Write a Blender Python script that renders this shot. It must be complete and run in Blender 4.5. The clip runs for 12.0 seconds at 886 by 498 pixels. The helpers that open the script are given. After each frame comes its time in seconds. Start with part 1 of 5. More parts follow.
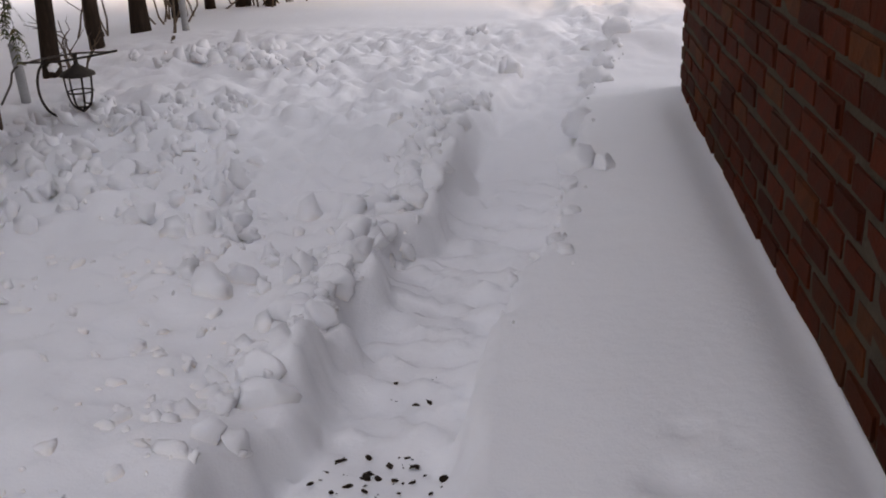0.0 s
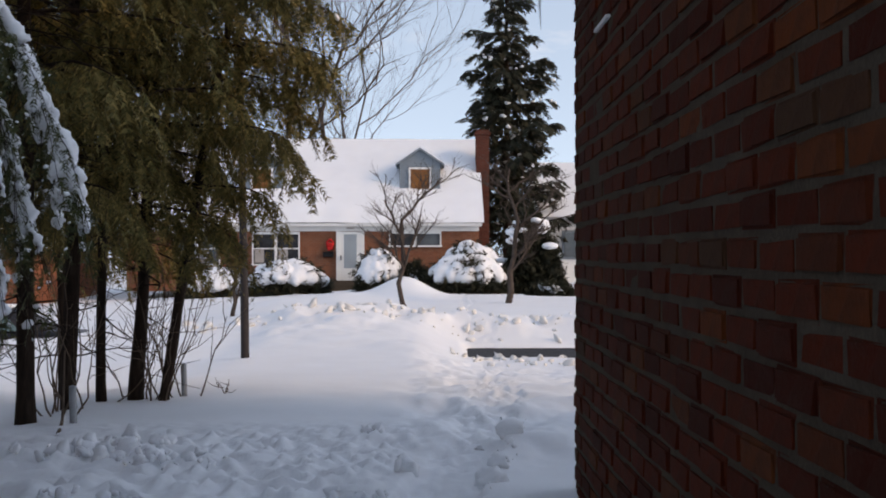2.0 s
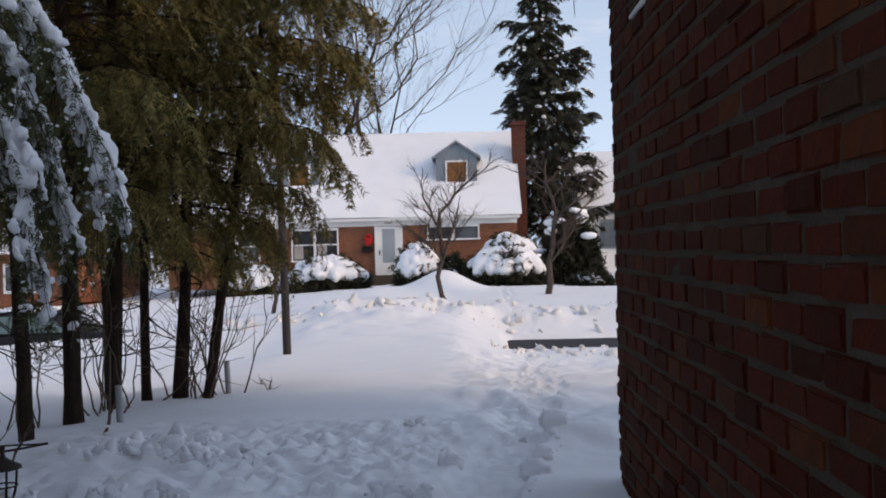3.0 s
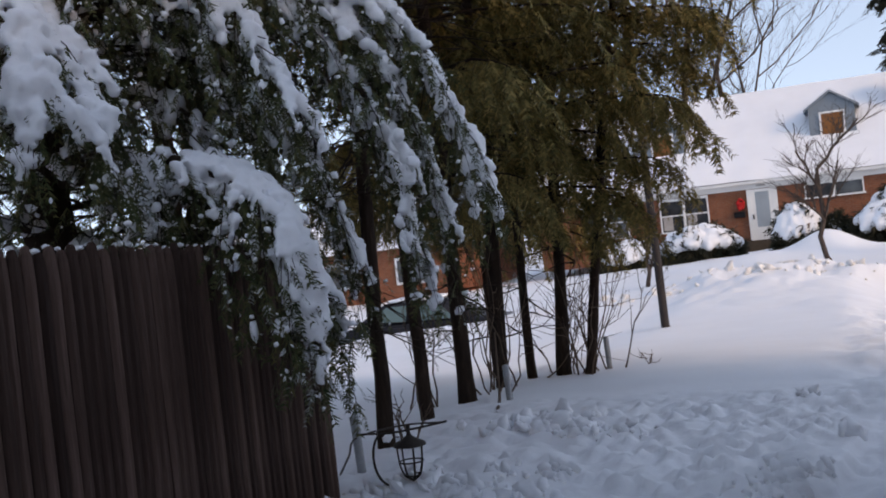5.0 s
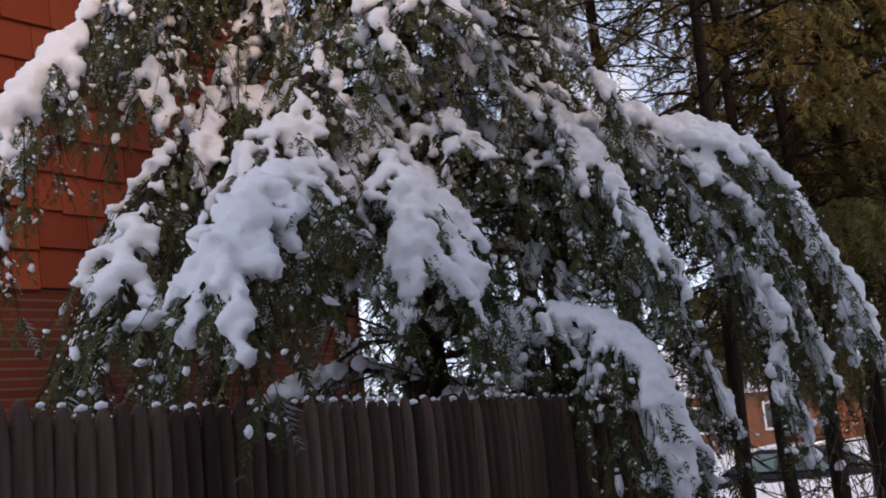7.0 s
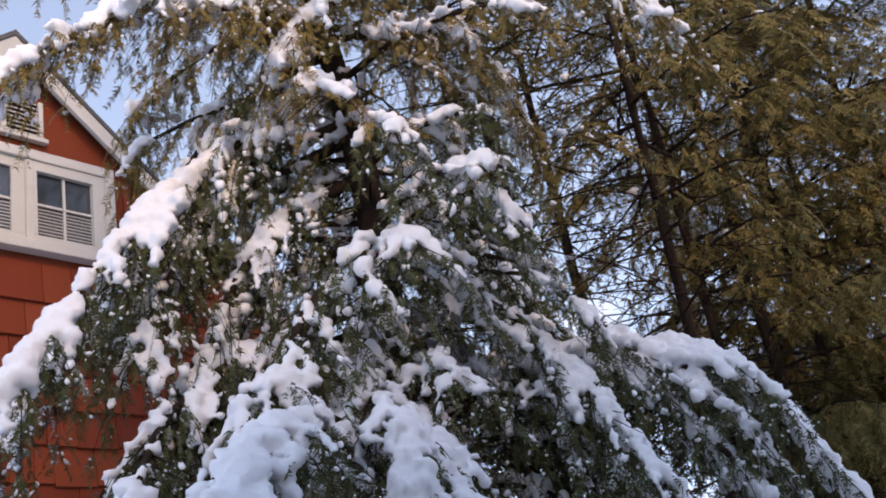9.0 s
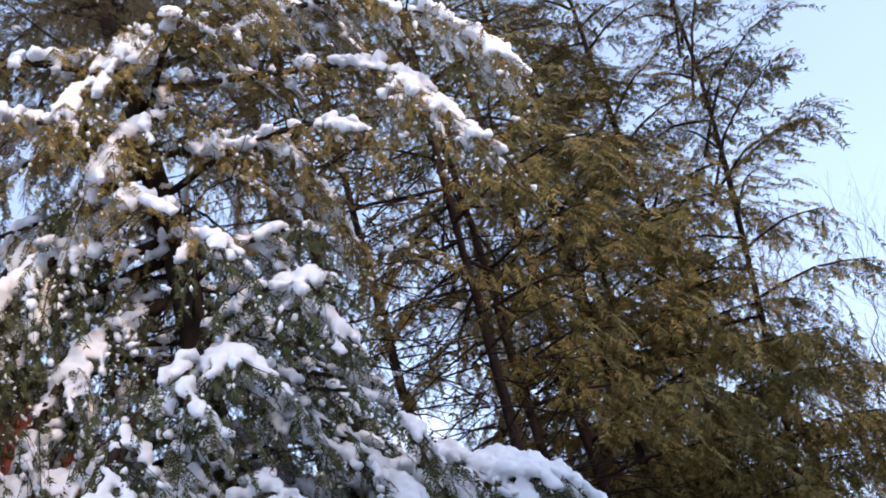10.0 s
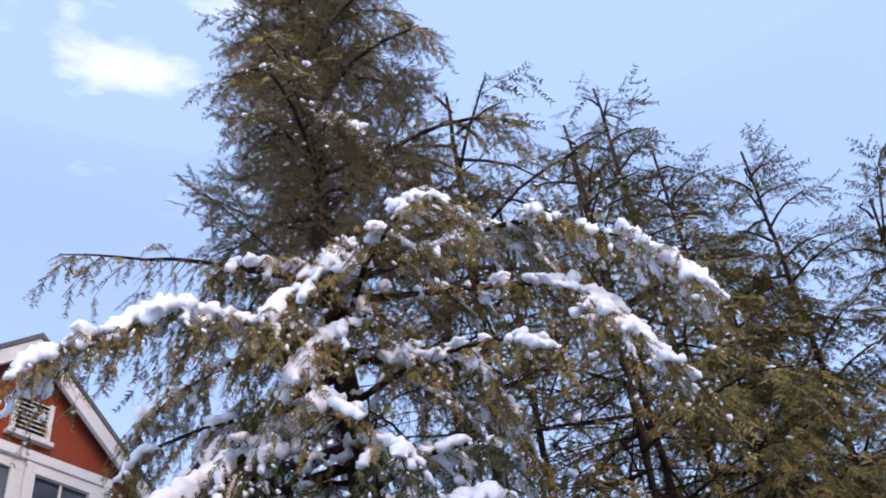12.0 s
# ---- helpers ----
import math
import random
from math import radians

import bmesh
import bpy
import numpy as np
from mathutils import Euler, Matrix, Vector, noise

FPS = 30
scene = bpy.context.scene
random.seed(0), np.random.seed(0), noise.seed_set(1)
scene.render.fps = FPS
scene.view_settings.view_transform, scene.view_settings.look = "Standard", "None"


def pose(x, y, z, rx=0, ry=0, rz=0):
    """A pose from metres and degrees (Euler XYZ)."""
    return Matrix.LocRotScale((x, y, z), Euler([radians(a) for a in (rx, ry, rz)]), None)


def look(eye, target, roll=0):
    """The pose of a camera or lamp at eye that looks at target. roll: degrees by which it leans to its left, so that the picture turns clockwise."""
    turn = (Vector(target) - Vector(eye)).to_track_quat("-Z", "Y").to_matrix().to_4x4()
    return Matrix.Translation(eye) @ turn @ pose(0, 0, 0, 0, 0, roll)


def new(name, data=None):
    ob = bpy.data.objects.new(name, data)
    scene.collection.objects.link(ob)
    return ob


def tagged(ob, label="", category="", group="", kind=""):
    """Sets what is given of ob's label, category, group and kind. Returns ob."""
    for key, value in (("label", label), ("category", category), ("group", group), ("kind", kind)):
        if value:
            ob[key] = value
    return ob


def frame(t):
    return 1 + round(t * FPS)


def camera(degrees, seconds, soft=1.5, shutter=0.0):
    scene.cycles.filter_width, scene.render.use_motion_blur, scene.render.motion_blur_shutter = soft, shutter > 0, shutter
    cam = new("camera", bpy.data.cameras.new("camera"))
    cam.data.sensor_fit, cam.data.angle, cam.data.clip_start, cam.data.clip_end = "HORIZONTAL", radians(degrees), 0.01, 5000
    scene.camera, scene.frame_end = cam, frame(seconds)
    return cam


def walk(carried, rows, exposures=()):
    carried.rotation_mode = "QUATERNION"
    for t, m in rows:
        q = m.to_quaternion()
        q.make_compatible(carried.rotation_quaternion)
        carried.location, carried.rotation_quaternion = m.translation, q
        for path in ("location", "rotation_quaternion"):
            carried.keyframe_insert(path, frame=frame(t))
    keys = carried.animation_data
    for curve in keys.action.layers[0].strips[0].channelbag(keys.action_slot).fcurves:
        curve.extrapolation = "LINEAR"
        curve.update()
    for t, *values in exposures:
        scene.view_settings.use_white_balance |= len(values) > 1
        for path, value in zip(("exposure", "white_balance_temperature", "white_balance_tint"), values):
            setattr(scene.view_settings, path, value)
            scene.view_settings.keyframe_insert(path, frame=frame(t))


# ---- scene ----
cam = camera(46.71, 12.0, soft=1.9)
PATH = [
    (0, pose(0.017, -0.011, 0.993, 68.41, 2.07, 5.00)),
    (0.5, pose(0.018, -0.008, 0.986, 72.36, 2.24, 2.37)),
    (1, pose(0.012, -0.004, 0.993, 76.06, 2.01, 0.33)),
    (1.5, pose(0.006, -0.004, 1.005, 83.49, 1.72, -0.77)),
    (2, pose(-0.006, -0.006, 0.999, 90.21, 0.06, -0.72)),
    (2.5, pose(-0.007, -0.003, 0.999, 89.91, 0.28, -0.00)),
    (4.5, pose(-0.011, 0.030, 0.994, 89.91, 5.51, 14.30)),
    (5, pose(-0.014, 0.028, 0.993, 89.86, 6.38, 21.88)),
    (5.5, pose(-0.027, 0.041, 1.013, 92.03, 7.65, 27.96)),
    (6, pose(-0.031, 0.049, 1.017, 93.21, 8.01, 31.02)),
    (6.5, pose(-0.022, 0.028, 1.031, 96.88, 6.81, 35.36)),
    (7, pose(-0.023, 0.022, 1.032, 99.65, 5.31, 41.76)),
    (8.8, pose(0.012, -0.020, 1.009, 111.26, 9.49, 44.31)),
    (9, pose(0.015, -0.025, 1.005, 113.13, 10.01, 42.62)),
    (9.5, pose(0.020, -0.049, 0.988, 116.08, 12.97, 37.18)),
    (10, pose(0.011, -0.032, 0.999, 117.80, 14.76, 33.95)),
    (10.5, pose(0.012, -0.028, 0.988, 121.24, 15.92, 33.64)),
    (11, pose(0.015, -0.023, 0.982, 123.81, 11.73, 32.22)),
    (11.5, pose(-0.003, 0.015, 0.998, 129.00, 9.69, 37.49)),
    (12, pose(-0.002, 0.011, 0.982, 131.58, 5.95, 40.98)),
]
walk(cam, PATH, exposures=[(0, 2.54, 19500, 27), (0.5, 2.4, 18500, 27), (1.0, 2.12, 15500, 24), (1.5, 1.75, 13000, 20), (2.0, 1.64, 11400, 17), (2.5, 1.58, 11000, 17), (4.5, 1.68, 10600, 18), (5.5, 1.68, 10600, 20), (7.0, 1.84, 11600, 26), (9.0, 2.2, 9900, 22), (9.5, 2.42, 9300, 20), (10.5, 2.58, 8400, 18), (12, 2.36, 7900, 20)])

# ---- world and sun ----
SUN_EL, SUN_AZ = 27, 113          # degrees; compass azimuth clockwise from +y
world = bpy.data.worlds.new("sky")
scene.world = world
world.use_nodes = True
wn = world.node_tree
sky = wn.nodes.new("ShaderNodeTexSky")
sky.sky_type = "NISHITA"
sky.sun_disc = False
sky.sun_elevation, sky.sun_rotation = radians(SUN_EL), radians(SUN_AZ)
sky.altitude, sky.air_density, sky.dust_density, sky.ozone_density = 50, 0.95, 0.35, 2.1
wco = wn.nodes.new("ShaderNodeTexCoord")
wmap = wn.nodes.new("ShaderNodeMapping")
wmap.inputs["Scale"].default_value = (1.0, 1.0, 3.2)
wn.links.new(wco.outputs["Generated"], wmap.inputs[0])
smap = wn.nodes.new("ShaderNodeMapping")
smap.inputs["Location"].default_value, smap.inputs["Scale"].default_value = (0, 0, 0.34), (1.0, 1.0, 0.9)
wn.links.new(wco.outputs["Generated"], smap.inputs[0])
wn.links.new(smap.outputs[0], sky.inputs["Vector"])
cloud = wn.nodes.new("ShaderNodeTexNoise")
cloud.inputs["Scale"].default_value, cloud.inputs["Detail"].default_value, cloud.inputs["Roughness"].default_value = 2.6, 6, 0.55
wn.links.new(wmap.outputs[0], cloud.inputs["Vector"])
wramp = wn.nodes.new("ShaderNodeValToRGB")
wramp.color_ramp.elements[0].position, wramp.color_ramp.elements[1].position = 0.60, 0.80
wramp.color_ramp.elements[1].color = (0.45, 0.45, 0.45, 1)
wn.links.new(cloud.outputs["Fac"], wramp.inputs[0])
wmix = wn.nodes.new("ShaderNodeMix")
wmix.data_type = "RGBA"
wmix.inputs[7].default_value = (4.4, 4.4, 4.5, 1)
wn.links.new(wramp.outputs[0], wmix.inputs[0])
wn.links.new(sky.outputs[0], wmix.inputs[6])
wn.links.new(wmix.outputs[2], wn.nodes["Background"].inputs[0])
wn.nodes["Background"].inputs[1].default_value = 0.15
sun = new("sun", bpy.data.lights.new("sun", "SUN"))
sun.data.energy, sun.data.angle, sun.data.color = 0.36, radians(12.0), (1.0, 0.82, 0.64)
sa, se = radians(SUN_AZ), radians(SUN_EL)
to_sun = Vector((math.sin(sa) * math.cos(se), math.cos(sa) * math.cos(se), math.sin(se)))
sun.matrix_world = look(to_sun * 60, (0, 0, 0))


# ---- materials ----
class Mat:
    """A small node-tree builder."""

    def __init__(self, name, rough=0.7, metal=0.0):
        self.m = bpy.data.materials.new(name)
        self.m.use_nodes = True
        self.n, self.l = self.m.node_tree.nodes, self.m.node_tree.links
        self.b = self.n["Principled BSDF"]
        self.b.inputs["Roughness"].default_value, self.b.inputs["Metallic"].default_value = rough, metal
        self.b.inputs["Specular IOR Level"].default_value = 0.5 if rough < 0.4 else 0.08
        self.co = self.n.new("ShaderNodeTexCoord").outputs["Object"]

    def noise(self, scale, detail=4, rough=0.55, stretch=None):
        t = self.n.new("ShaderNodeTexNoise")
        t.inputs["Scale"].default_value, t.inputs["Detail"].default_value, t.inputs["Roughness"].default_value = scale, detail, rough
        co = self.co
        if stretch:
            mp = self.n.new("ShaderNodeMapping")
            mp.inputs["Scale"].default_value = stretch
            self.l.new(co, mp.inputs[0])
            co = mp.outputs[0]
        self.l.new(co, t.inputs["Vector"])
        return t.outputs["Fac"]

    def ramp(self, fac, stops):
        r = self.n.new("ShaderNodeValToRGB")
        e = r.color_ramp.elements
        e[0].position, e[0].color = stops[0][0], (*stops[0][1], 1)
        e[1].position, e[1].color = stops[-1][0], (*stops[-1][1], 1)
        for p, c in stops[1:-1]:
            k = e.new(p)
            k.color = (*c, 1)
        self.l.new(fac, r.inputs[0])
        return r.outputs[0]

    def mix(self, a, b, fac, kind="MIX"):
        x = self.n.new("ShaderNodeMix")
        x.data_type, x.blend_type = "RGBA", kind
        for v, i in ((fac, 0), (a, 6), (b, 7)):
            if isinstance(v, (int, float)):
                x.inputs[i].default_value = v
            elif isinstance(v, tuple):
                x.inputs[i].default_value = (*v, 1)
            else:
                self.l.new(v, x.inputs[i])
        return x.outputs[2]

    def bump(self, height, strength, dist):
        b = self.n.new("ShaderNodeBump")
        b.inputs["Strength"].default_value, b.inputs["Distance"].default_value = strength, dist
        self.l.new(height, b.inputs["Height"])
        old = self.b.inputs["Normal"]
        if old.is_linked:
            self.l.new(old.links[0].from_socket, b.inputs["Normal"])
        self.l.new(b.outputs[0], old)
        return self

    def color(self, c):
        if isinstance(c, tuple):
            self.b.inputs["Base Color"].default_value = (*c, 1)
        else:
            self.l.new(c, self.b.inputs["Base Color"])
        return self

    def island(self):
        return self.n.new("ShaderNodeNewGeometry").outputs["Random Per Island"]

    def obrand(self):
        return self.n.new("ShaderNodeObjectInfo").outputs["Random"]


def simple(name, c, rough=0.6, metal=0.0, var=0.25, scale=6.0, bump=0.2, dist=0.004):
    m = Mat(name, rough, metal)
    lo = tuple(v * (1 - var) for v in c)
    hi = tuple(min(0.95, v * (1 + var)) for v in c)
    m.color(m.mix(m.ramp(m.noise(scale, 5), [(0.3, lo), (0.7, hi)]), m.ramp(m.noise(scale * 9, 3), [(0.3, lo), (0.7, hi)]), 0.4))
    if bump:
        m.bump(m.noise(scale * 12, 3), bump, dist)
    return m.m


def snow_mat(name, tint=(0.86, 0.87, 0.89), dirt=0.0):
    m = Mat(name, 0.75)
    c = m.ramp(m.noise(1.3, 6), [(0.3, tuple(v * 0.955 for v in tint)), (0.7, tint)])
    if dirt:
        c = m.mix(c, (0.42, 0.34, 0.25), m.ramp(m.noise(2.2, 9, 0.72), [(0.47, (0, 0, 0)), (0.70, (dirt, dirt, dirt))]))
    m.color(c)
    m.bump(m.noise(30, 5, 0.6), 0.22, 0.010)
    m.bump(m.noise(210, 3, 0.6), 0.3, 0.003)
    m.b.inputs["Specular IOR Level"].default_value = 0.15
    m.b.inputs["Subsurface Weight"].default_value = 0.25
    m.b.inputs["Subsurface Radius"].default_value = (0.9, 0.95, 1.0)
    m.b.inputs["Subsurface Scale"].default_value = 0.02
    return m.m


SNOW = snow_mat("snow")
SNOW_BOUGH = snow_mat("bough_snow", (0.86, 0.86, 0.87))
SNOW_DIRTY = snow_mat("ploughed_snow", (0.82, 0.81, 0.79), 0.5)

m = Mat("bark", 0.92)
m.color(m.ramp(m.noise(9, 7, 0.7, (3, 3, 0.6)), [(0.25, (0.0150, 0.0097, 0.0075)), (0.55, (0.0375, 0.0240, 0.0180)), (0.8, (0.0750, 0.0562, 0.0450))]))
m.bump(m.noise(16, 6, 0.7, (3, 3, 0.5)), 0.9, 0.012)
BARK = m.m
m = Mat("grey_bark", 0.9)
m.color(m.ramp(m.noise(7, 6, 0.7, (2, 2, 0.7)), [(0.3, (0.045, 0.033, 0.028)), (0.75, (0.12, 0.09, 0.075))]))
m.bump(m.noise(20, 4), 0.5, 0.01)
BARK_GREY = m.m


def needle_mat(name, a, b, c, frost=0.0):
    m = Mat(name, 0.6)
    col = m.ramp(m.island(), [(0.0, a), (0.55, b), (1.0, c)])
    m.color(m.mix(col, tuple(v * 0.5 for v in b), m.ramp(m.noise(2.2, 4), [(0.4, (0, 0, 0)), (0.75, (0.7, 0.7, 0.7))])))
    m.b.inputs["Specular IOR Level"].default_value = 0.1
    if frost:
        up = m.n.new("ShaderNodeSeparateXYZ")
        m.l.new(m.n.new("ShaderNodeNewGeometry").outputs["True Normal"], up.inputs[0])
        ab = m.n.new("ShaderNodeMath")
        ab.operation = "ABSOLUTE"
        m.l.new(up.outputs[2], ab.inputs[0])
        mu = m.n.new("ShaderNodeMath")
        mu.operation = "MULTIPLY"
        m.l.new(ab.outputs[0], mu.inputs[0])
        m.l.new(m.noise(5.5, 5, 0.7), mu.inputs[1])
        old = m.b.inputs["Base Color"].links[0].from_socket
        m.color(m.mix(old, (0.75, 0.76, 0.78), m.ramp(mu.outputs[0], [(0.18, (0, 0, 0)), (0.42, (frost, frost, frost))])))
    return m.m


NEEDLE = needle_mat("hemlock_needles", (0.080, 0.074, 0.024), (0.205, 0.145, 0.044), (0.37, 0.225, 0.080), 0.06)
# Snow on level faces, over a darker, greener base than the upper crown's.
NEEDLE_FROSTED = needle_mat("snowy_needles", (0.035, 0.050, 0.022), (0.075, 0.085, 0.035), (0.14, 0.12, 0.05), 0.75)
NEEDLE_DARK = needle_mat("old_needles", (0.066, 0.066, 0.021), (0.170, 0.130, 0.043), (0.30, 0.200, 0.072))
NEEDLE_SPRUCE = needle_mat("spruce_needles", (0.016, 0.020, 0.012), (0.032, 0.032, 0.020), (0.058, 0.048, 0.032))

m = Mat("weathered_picket", 0.85)
grain = m.noise(5, 6, 0.65, (9, 9, 0.5))
wcol = m.ramp(grain, [(0.25, (0.044, 0.029, 0.0235)), (0.5, (0.092, 0.062, 0.052)), (0.78, (0.165, 0.12, 0.105))])
# Random tone per picket, spread widened to stand in for weak picket shading.
wcol = m.mix(wcol, m.ramp(m.obrand(), [(0.0, (0.42, 0.36, 0.34)), (0.5, (0.9, 0.78, 0.74)), (1.0, (1.5, 1.32, 1.25))]), 1.0, "MULTIPLY")
m.color(m.mix(wcol, (0.03, 0.024, 0.02), m.ramp(m.noise(4.5, 2, 0.5, (2, 2, 0.7)), [(0.66, (0, 0, 0)), (0.72, (0.8, 0.8, 0.8))])))
m.bump(m.noise(9, 6, 0.7, (10, 10, 0.5)), 0.6, 0.004)
WOOD_FENCE = m.m

m = Mat("old_red_brick", 0.88)
bc = m.ramp(m.obrand(), [(0.0, (0.0462, 0.0069, 0.0026)), (0.35, (0.0779, 0.0115, 0.0040)), (0.62, (0.0956, 0.0149, 0.0048)), (0.82, (0.0637, 0.0149, 0.0061)), (0.93, (0.1217, 0.0273, 0.0070)), (1.0, (0.0580, 0.0257, 0.0134))])
bc = m.mix(bc, (0.04, 0.015, 0.010), m.ramp(m.noise(14, 7, 0.7), [(0.45, (0, 0, 0)), (0.75, (0.75, 0.75, 0.75))]))
m.color(m.mix(bc, (0.2, 0.17, 0.15), m.ramp(m.noise(30, 6, 0.75), [(0.66, (0, 0, 0)), (0.8, (0.45, 0.45, 0.45))])))
m.bump(m.noise(60, 6, 0.7), 0.7, 0.006)
m.bump(m.noise(14, 3), 0.5, 0.01)
BRICK = m.m
m = Mat("old_red_brick_rest", 0.88)
bc = m.ramp(m.island(), [(0.0, (0.0462, 0.0069, 0.0026)), (0.35, (0.0779, 0.0115, 0.0040)), (0.62, (0.0956, 0.0149, 0.0048)), (0.82, (0.0637, 0.0149, 0.0061)), (0.93, (0.1217, 0.0273, 0.0070)), (1.0, (0.0580, 0.0257, 0.0134))])
m.color(m.mix(bc, (0.04, 0.015, 0.010), m.ramp(m.noise(14, 7, 0.7), [(0.45, (0, 0, 0)), (0.75, (0.75, 0.75, 0.75))])))
m.bump(m.noise(60, 6, 0.7), 0.7, 0.006)
BRICK_REST = m.m
MORTAR = simple("mortar", (0.066, 0.050, 0.037), 0.95, var=0.3, scale=9, bump=0.8, dist=0.006)


def far_brick(name, c1, c2, mortar):
    m = Mat(name, 0.9)
    t = m.n.new("ShaderNodeTexBrick")
    mp = m.n.new("ShaderNodeMapping")
    mp.inputs["Rotation"].default_value = (radians(90), 0, 0)
    m.l.new(m.co, mp.inputs[0])
    m.l.new(mp.outputs[0], t.inputs["Vector"])
    for k, v in (("Color1", c1), ("Color2", c2), ("Mortar", mortar)):
        t.inputs[k].default_value = (*v, 1)
    for k, v in (("Scale", 1.0), ("Brick Width", 0.21), ("Row Height", 0.07), ("Mortar Size", 0.008)):
        t.inputs[k].default_value = v
    m.color(m.mix(t.outputs["Color"], tuple(v * 0.6 for v in c1), m.ramp(m.noise(3, 6, 0.7), [(0.45, (0, 0, 0)), (0.75, (0.6, 0.6, 0.6))])))
    m.bump(t.outputs["Fac"], -0.6, 0.01)
    return m.m


BRICK_FAR = far_brick("orange_brick", (0.27, 0.088, 0.045), (0.19, 0.058, 0.032), (0.22, 0.15, 0.11))
WHITE = simple("white_paint", (0.76, 0.76, 0.74), 0.5, var=0.06, scale=3, bump=0.1)
TRIM_RED = simple("off_white_trim", (0.50, 0.47, 0.43), 0.55, var=0.08, scale=4, bump=0.1)
GREY_SIDING = simple("blue_grey_siding", (0.19, 0.23, 0.26), 0.6, var=0.12, scale=3)
m = Mat("red_shingle", 0.75)
rc = m.ramp(m.obrand(), [(0.0, (0.1382, 0.0267, 0.0138)), (0.5, (0.1796, 0.0345, 0.0166)), (1.0, (0.2118, 0.0461, 0.0207))])
m.color(m.mix(rc, (0.2, 0.04, 0.025), m.ramp(m.noise(6, 6, 0.7, (1, 1, 0.3)), [(0.45, (0, 0, 0)), (0.8, (0.7, 0.7, 0.7))])))
m.bump(m.noise(18, 5, 0.6, (2, 2, 0.2)), 0.5, 0.006)
SHINGLE_RED = m.m
ROOF_DARK = simple("asphalt_shingle", (0.09, 0.085, 0.085), 0.9, var=0.3, scale=10)
BRICK_NB = far_brick("dark_red_brick", (0.12, 0.030, 0.019), (0.085, 0.022, 0.015), (0.10, 0.07, 0.055))
ASPHALT = simple("asphalt", (0.05, 0.052, 0.056), 0.8, var=0.3, scale=5, bump=0.5, dist=0.01)
POLE = simple("dark_pole", (0.045, 0.04, 0.04), 0.7, var=0.3, scale=8)
STAKE = simple("galvanised_post", (0.30, 0.31, 0.32), 0.5, 0.4, var=0.2, scale=14)
IRON = simple("rusty_iron", (0.055, 0.045, 0.04), 0.65, 0.5, var=0.35, scale=40)
ICE = Mat("ice", 0.12)
ICE.color((0.85, 0.9, 0.95))
ICE.b.inputs["Transmission Weight"].default_value = 0.7
ICE.b.inputs["IOR"].default_value = 1.31
ICE = ICE.m
GLASS = Mat("window_glass", 0.06)
GLASS.color(GLASS.ramp(GLASS.noise(1.5, 2), [(0.3, (0.02, 0.025, 0.03)), (0.7, (0.06, 0.065, 0.07))]))
GLASS.b.inputs["Specular IOR Level"].default_value = 0.7
GLASS = GLASS.m
BLIND = simple("wooden_blind", (0.24, 0.10, 0.04), 0.6, var=0.2, scale=8)
CURTAIN = simple("pale_curtain", (0.36, 0.33, 0.31), 0.9, var=0.2, scale=5)
DOOR_GLASS = simple("storm_door_glass", (0.28, 0.33, 0.36), 0.15, var=0.1, scale=2, bump=0)
RED_CLOTH = simple("red_ribbon", (0.55, 0.03, 0.03), 0.6, var=0.2, scale=20)
BLACK = simple("black_metal", (0.02, 0.02, 0.022), 0.5, 0.3, scale=20)
CAR_PAINT = simple("dark_grey_car_paint", (0.022, 0.024, 0.030), 0.4, 0.0, var=0.1, scale=4, bump=0)
CAR_GLASS = simple("green_tinted_car_glass", (0.09, 0.15, 0.15), 0.08, var=0.1, scale=2, bump=0)
RUBBER = simple("black_rubber", (0.02, 0.02, 0.02), 0.85, scale=20)
TWIG = simple("bare_twig", (0.12, 0.085, 0.065), 0.85, var=0.3, scale=12, bump=0.3)


# ---- mesh helpers ----
def mesh_np(name, V, F, material, smooth=True):
    """A mesh from an array of vertices and an array (or list of arrays) of faces."""
    V = np.asarray(V, dtype=np.float32).reshape(-1, 3)
    Fs = F if isinstance(F, list) else [F]
    Fs = [np.asarray(f, dtype=np.int32) for f in Fs if len(f)]
    me = bpy.data.meshes.new(name)
    loops = np.concatenate([f.ravel() for f in Fs])
    sizes = np.concatenate([np.full(len(f), f.shape[1], dtype=np.int32) for f in Fs])
    starts = np.concatenate([[0], np.cumsum(sizes)[:-1]]).astype(np.int32)
    me.vertices.add(len(V))
    me.vertices.foreach_set("co", V.ravel())
    me.loops.add(len(loops))
    me.loops.foreach_set("vertex_index", loops)
    me.polygons.add(len(sizes))
    me.polygons.foreach_set("loop_start", starts)
    me.polygons.foreach_set("loop_total", sizes)
    me.update(calc_edges=True)
    me.validate()
    me.polygons.foreach_set("use_smooth", np.full(len(sizes), smooth, dtype=bool))
    me.materials.append(material)
    return me


def part(name, bm, material, parent, label="", smooth=False):
    """Links a bmesh (or a finished mesh) as one mesh object under a thing."""
    if isinstance(bm, bmesh.types.BMesh):
        me = bpy.data.meshes.new(name)
        bm.to_mesh(me)
        bm.free()
        me.materials.append(material)
        me.polygons.foreach_set("use_smooth", np.full(len(me.polygons), smooth, dtype=bool))
    else:
        me = bm
    ob = new(name, me)
    if parent:
        ob.parent = parent
    return tagged(ob, label)


def thing(name, label, category, group="", kind="", at=(0, 0, 0), rz=0):
    e = new(name)
    e.empty_display_size = 0.1
    e.matrix_world = pose(*at, 0, 0, rz)
    return tagged(e, label, category, group, kind)


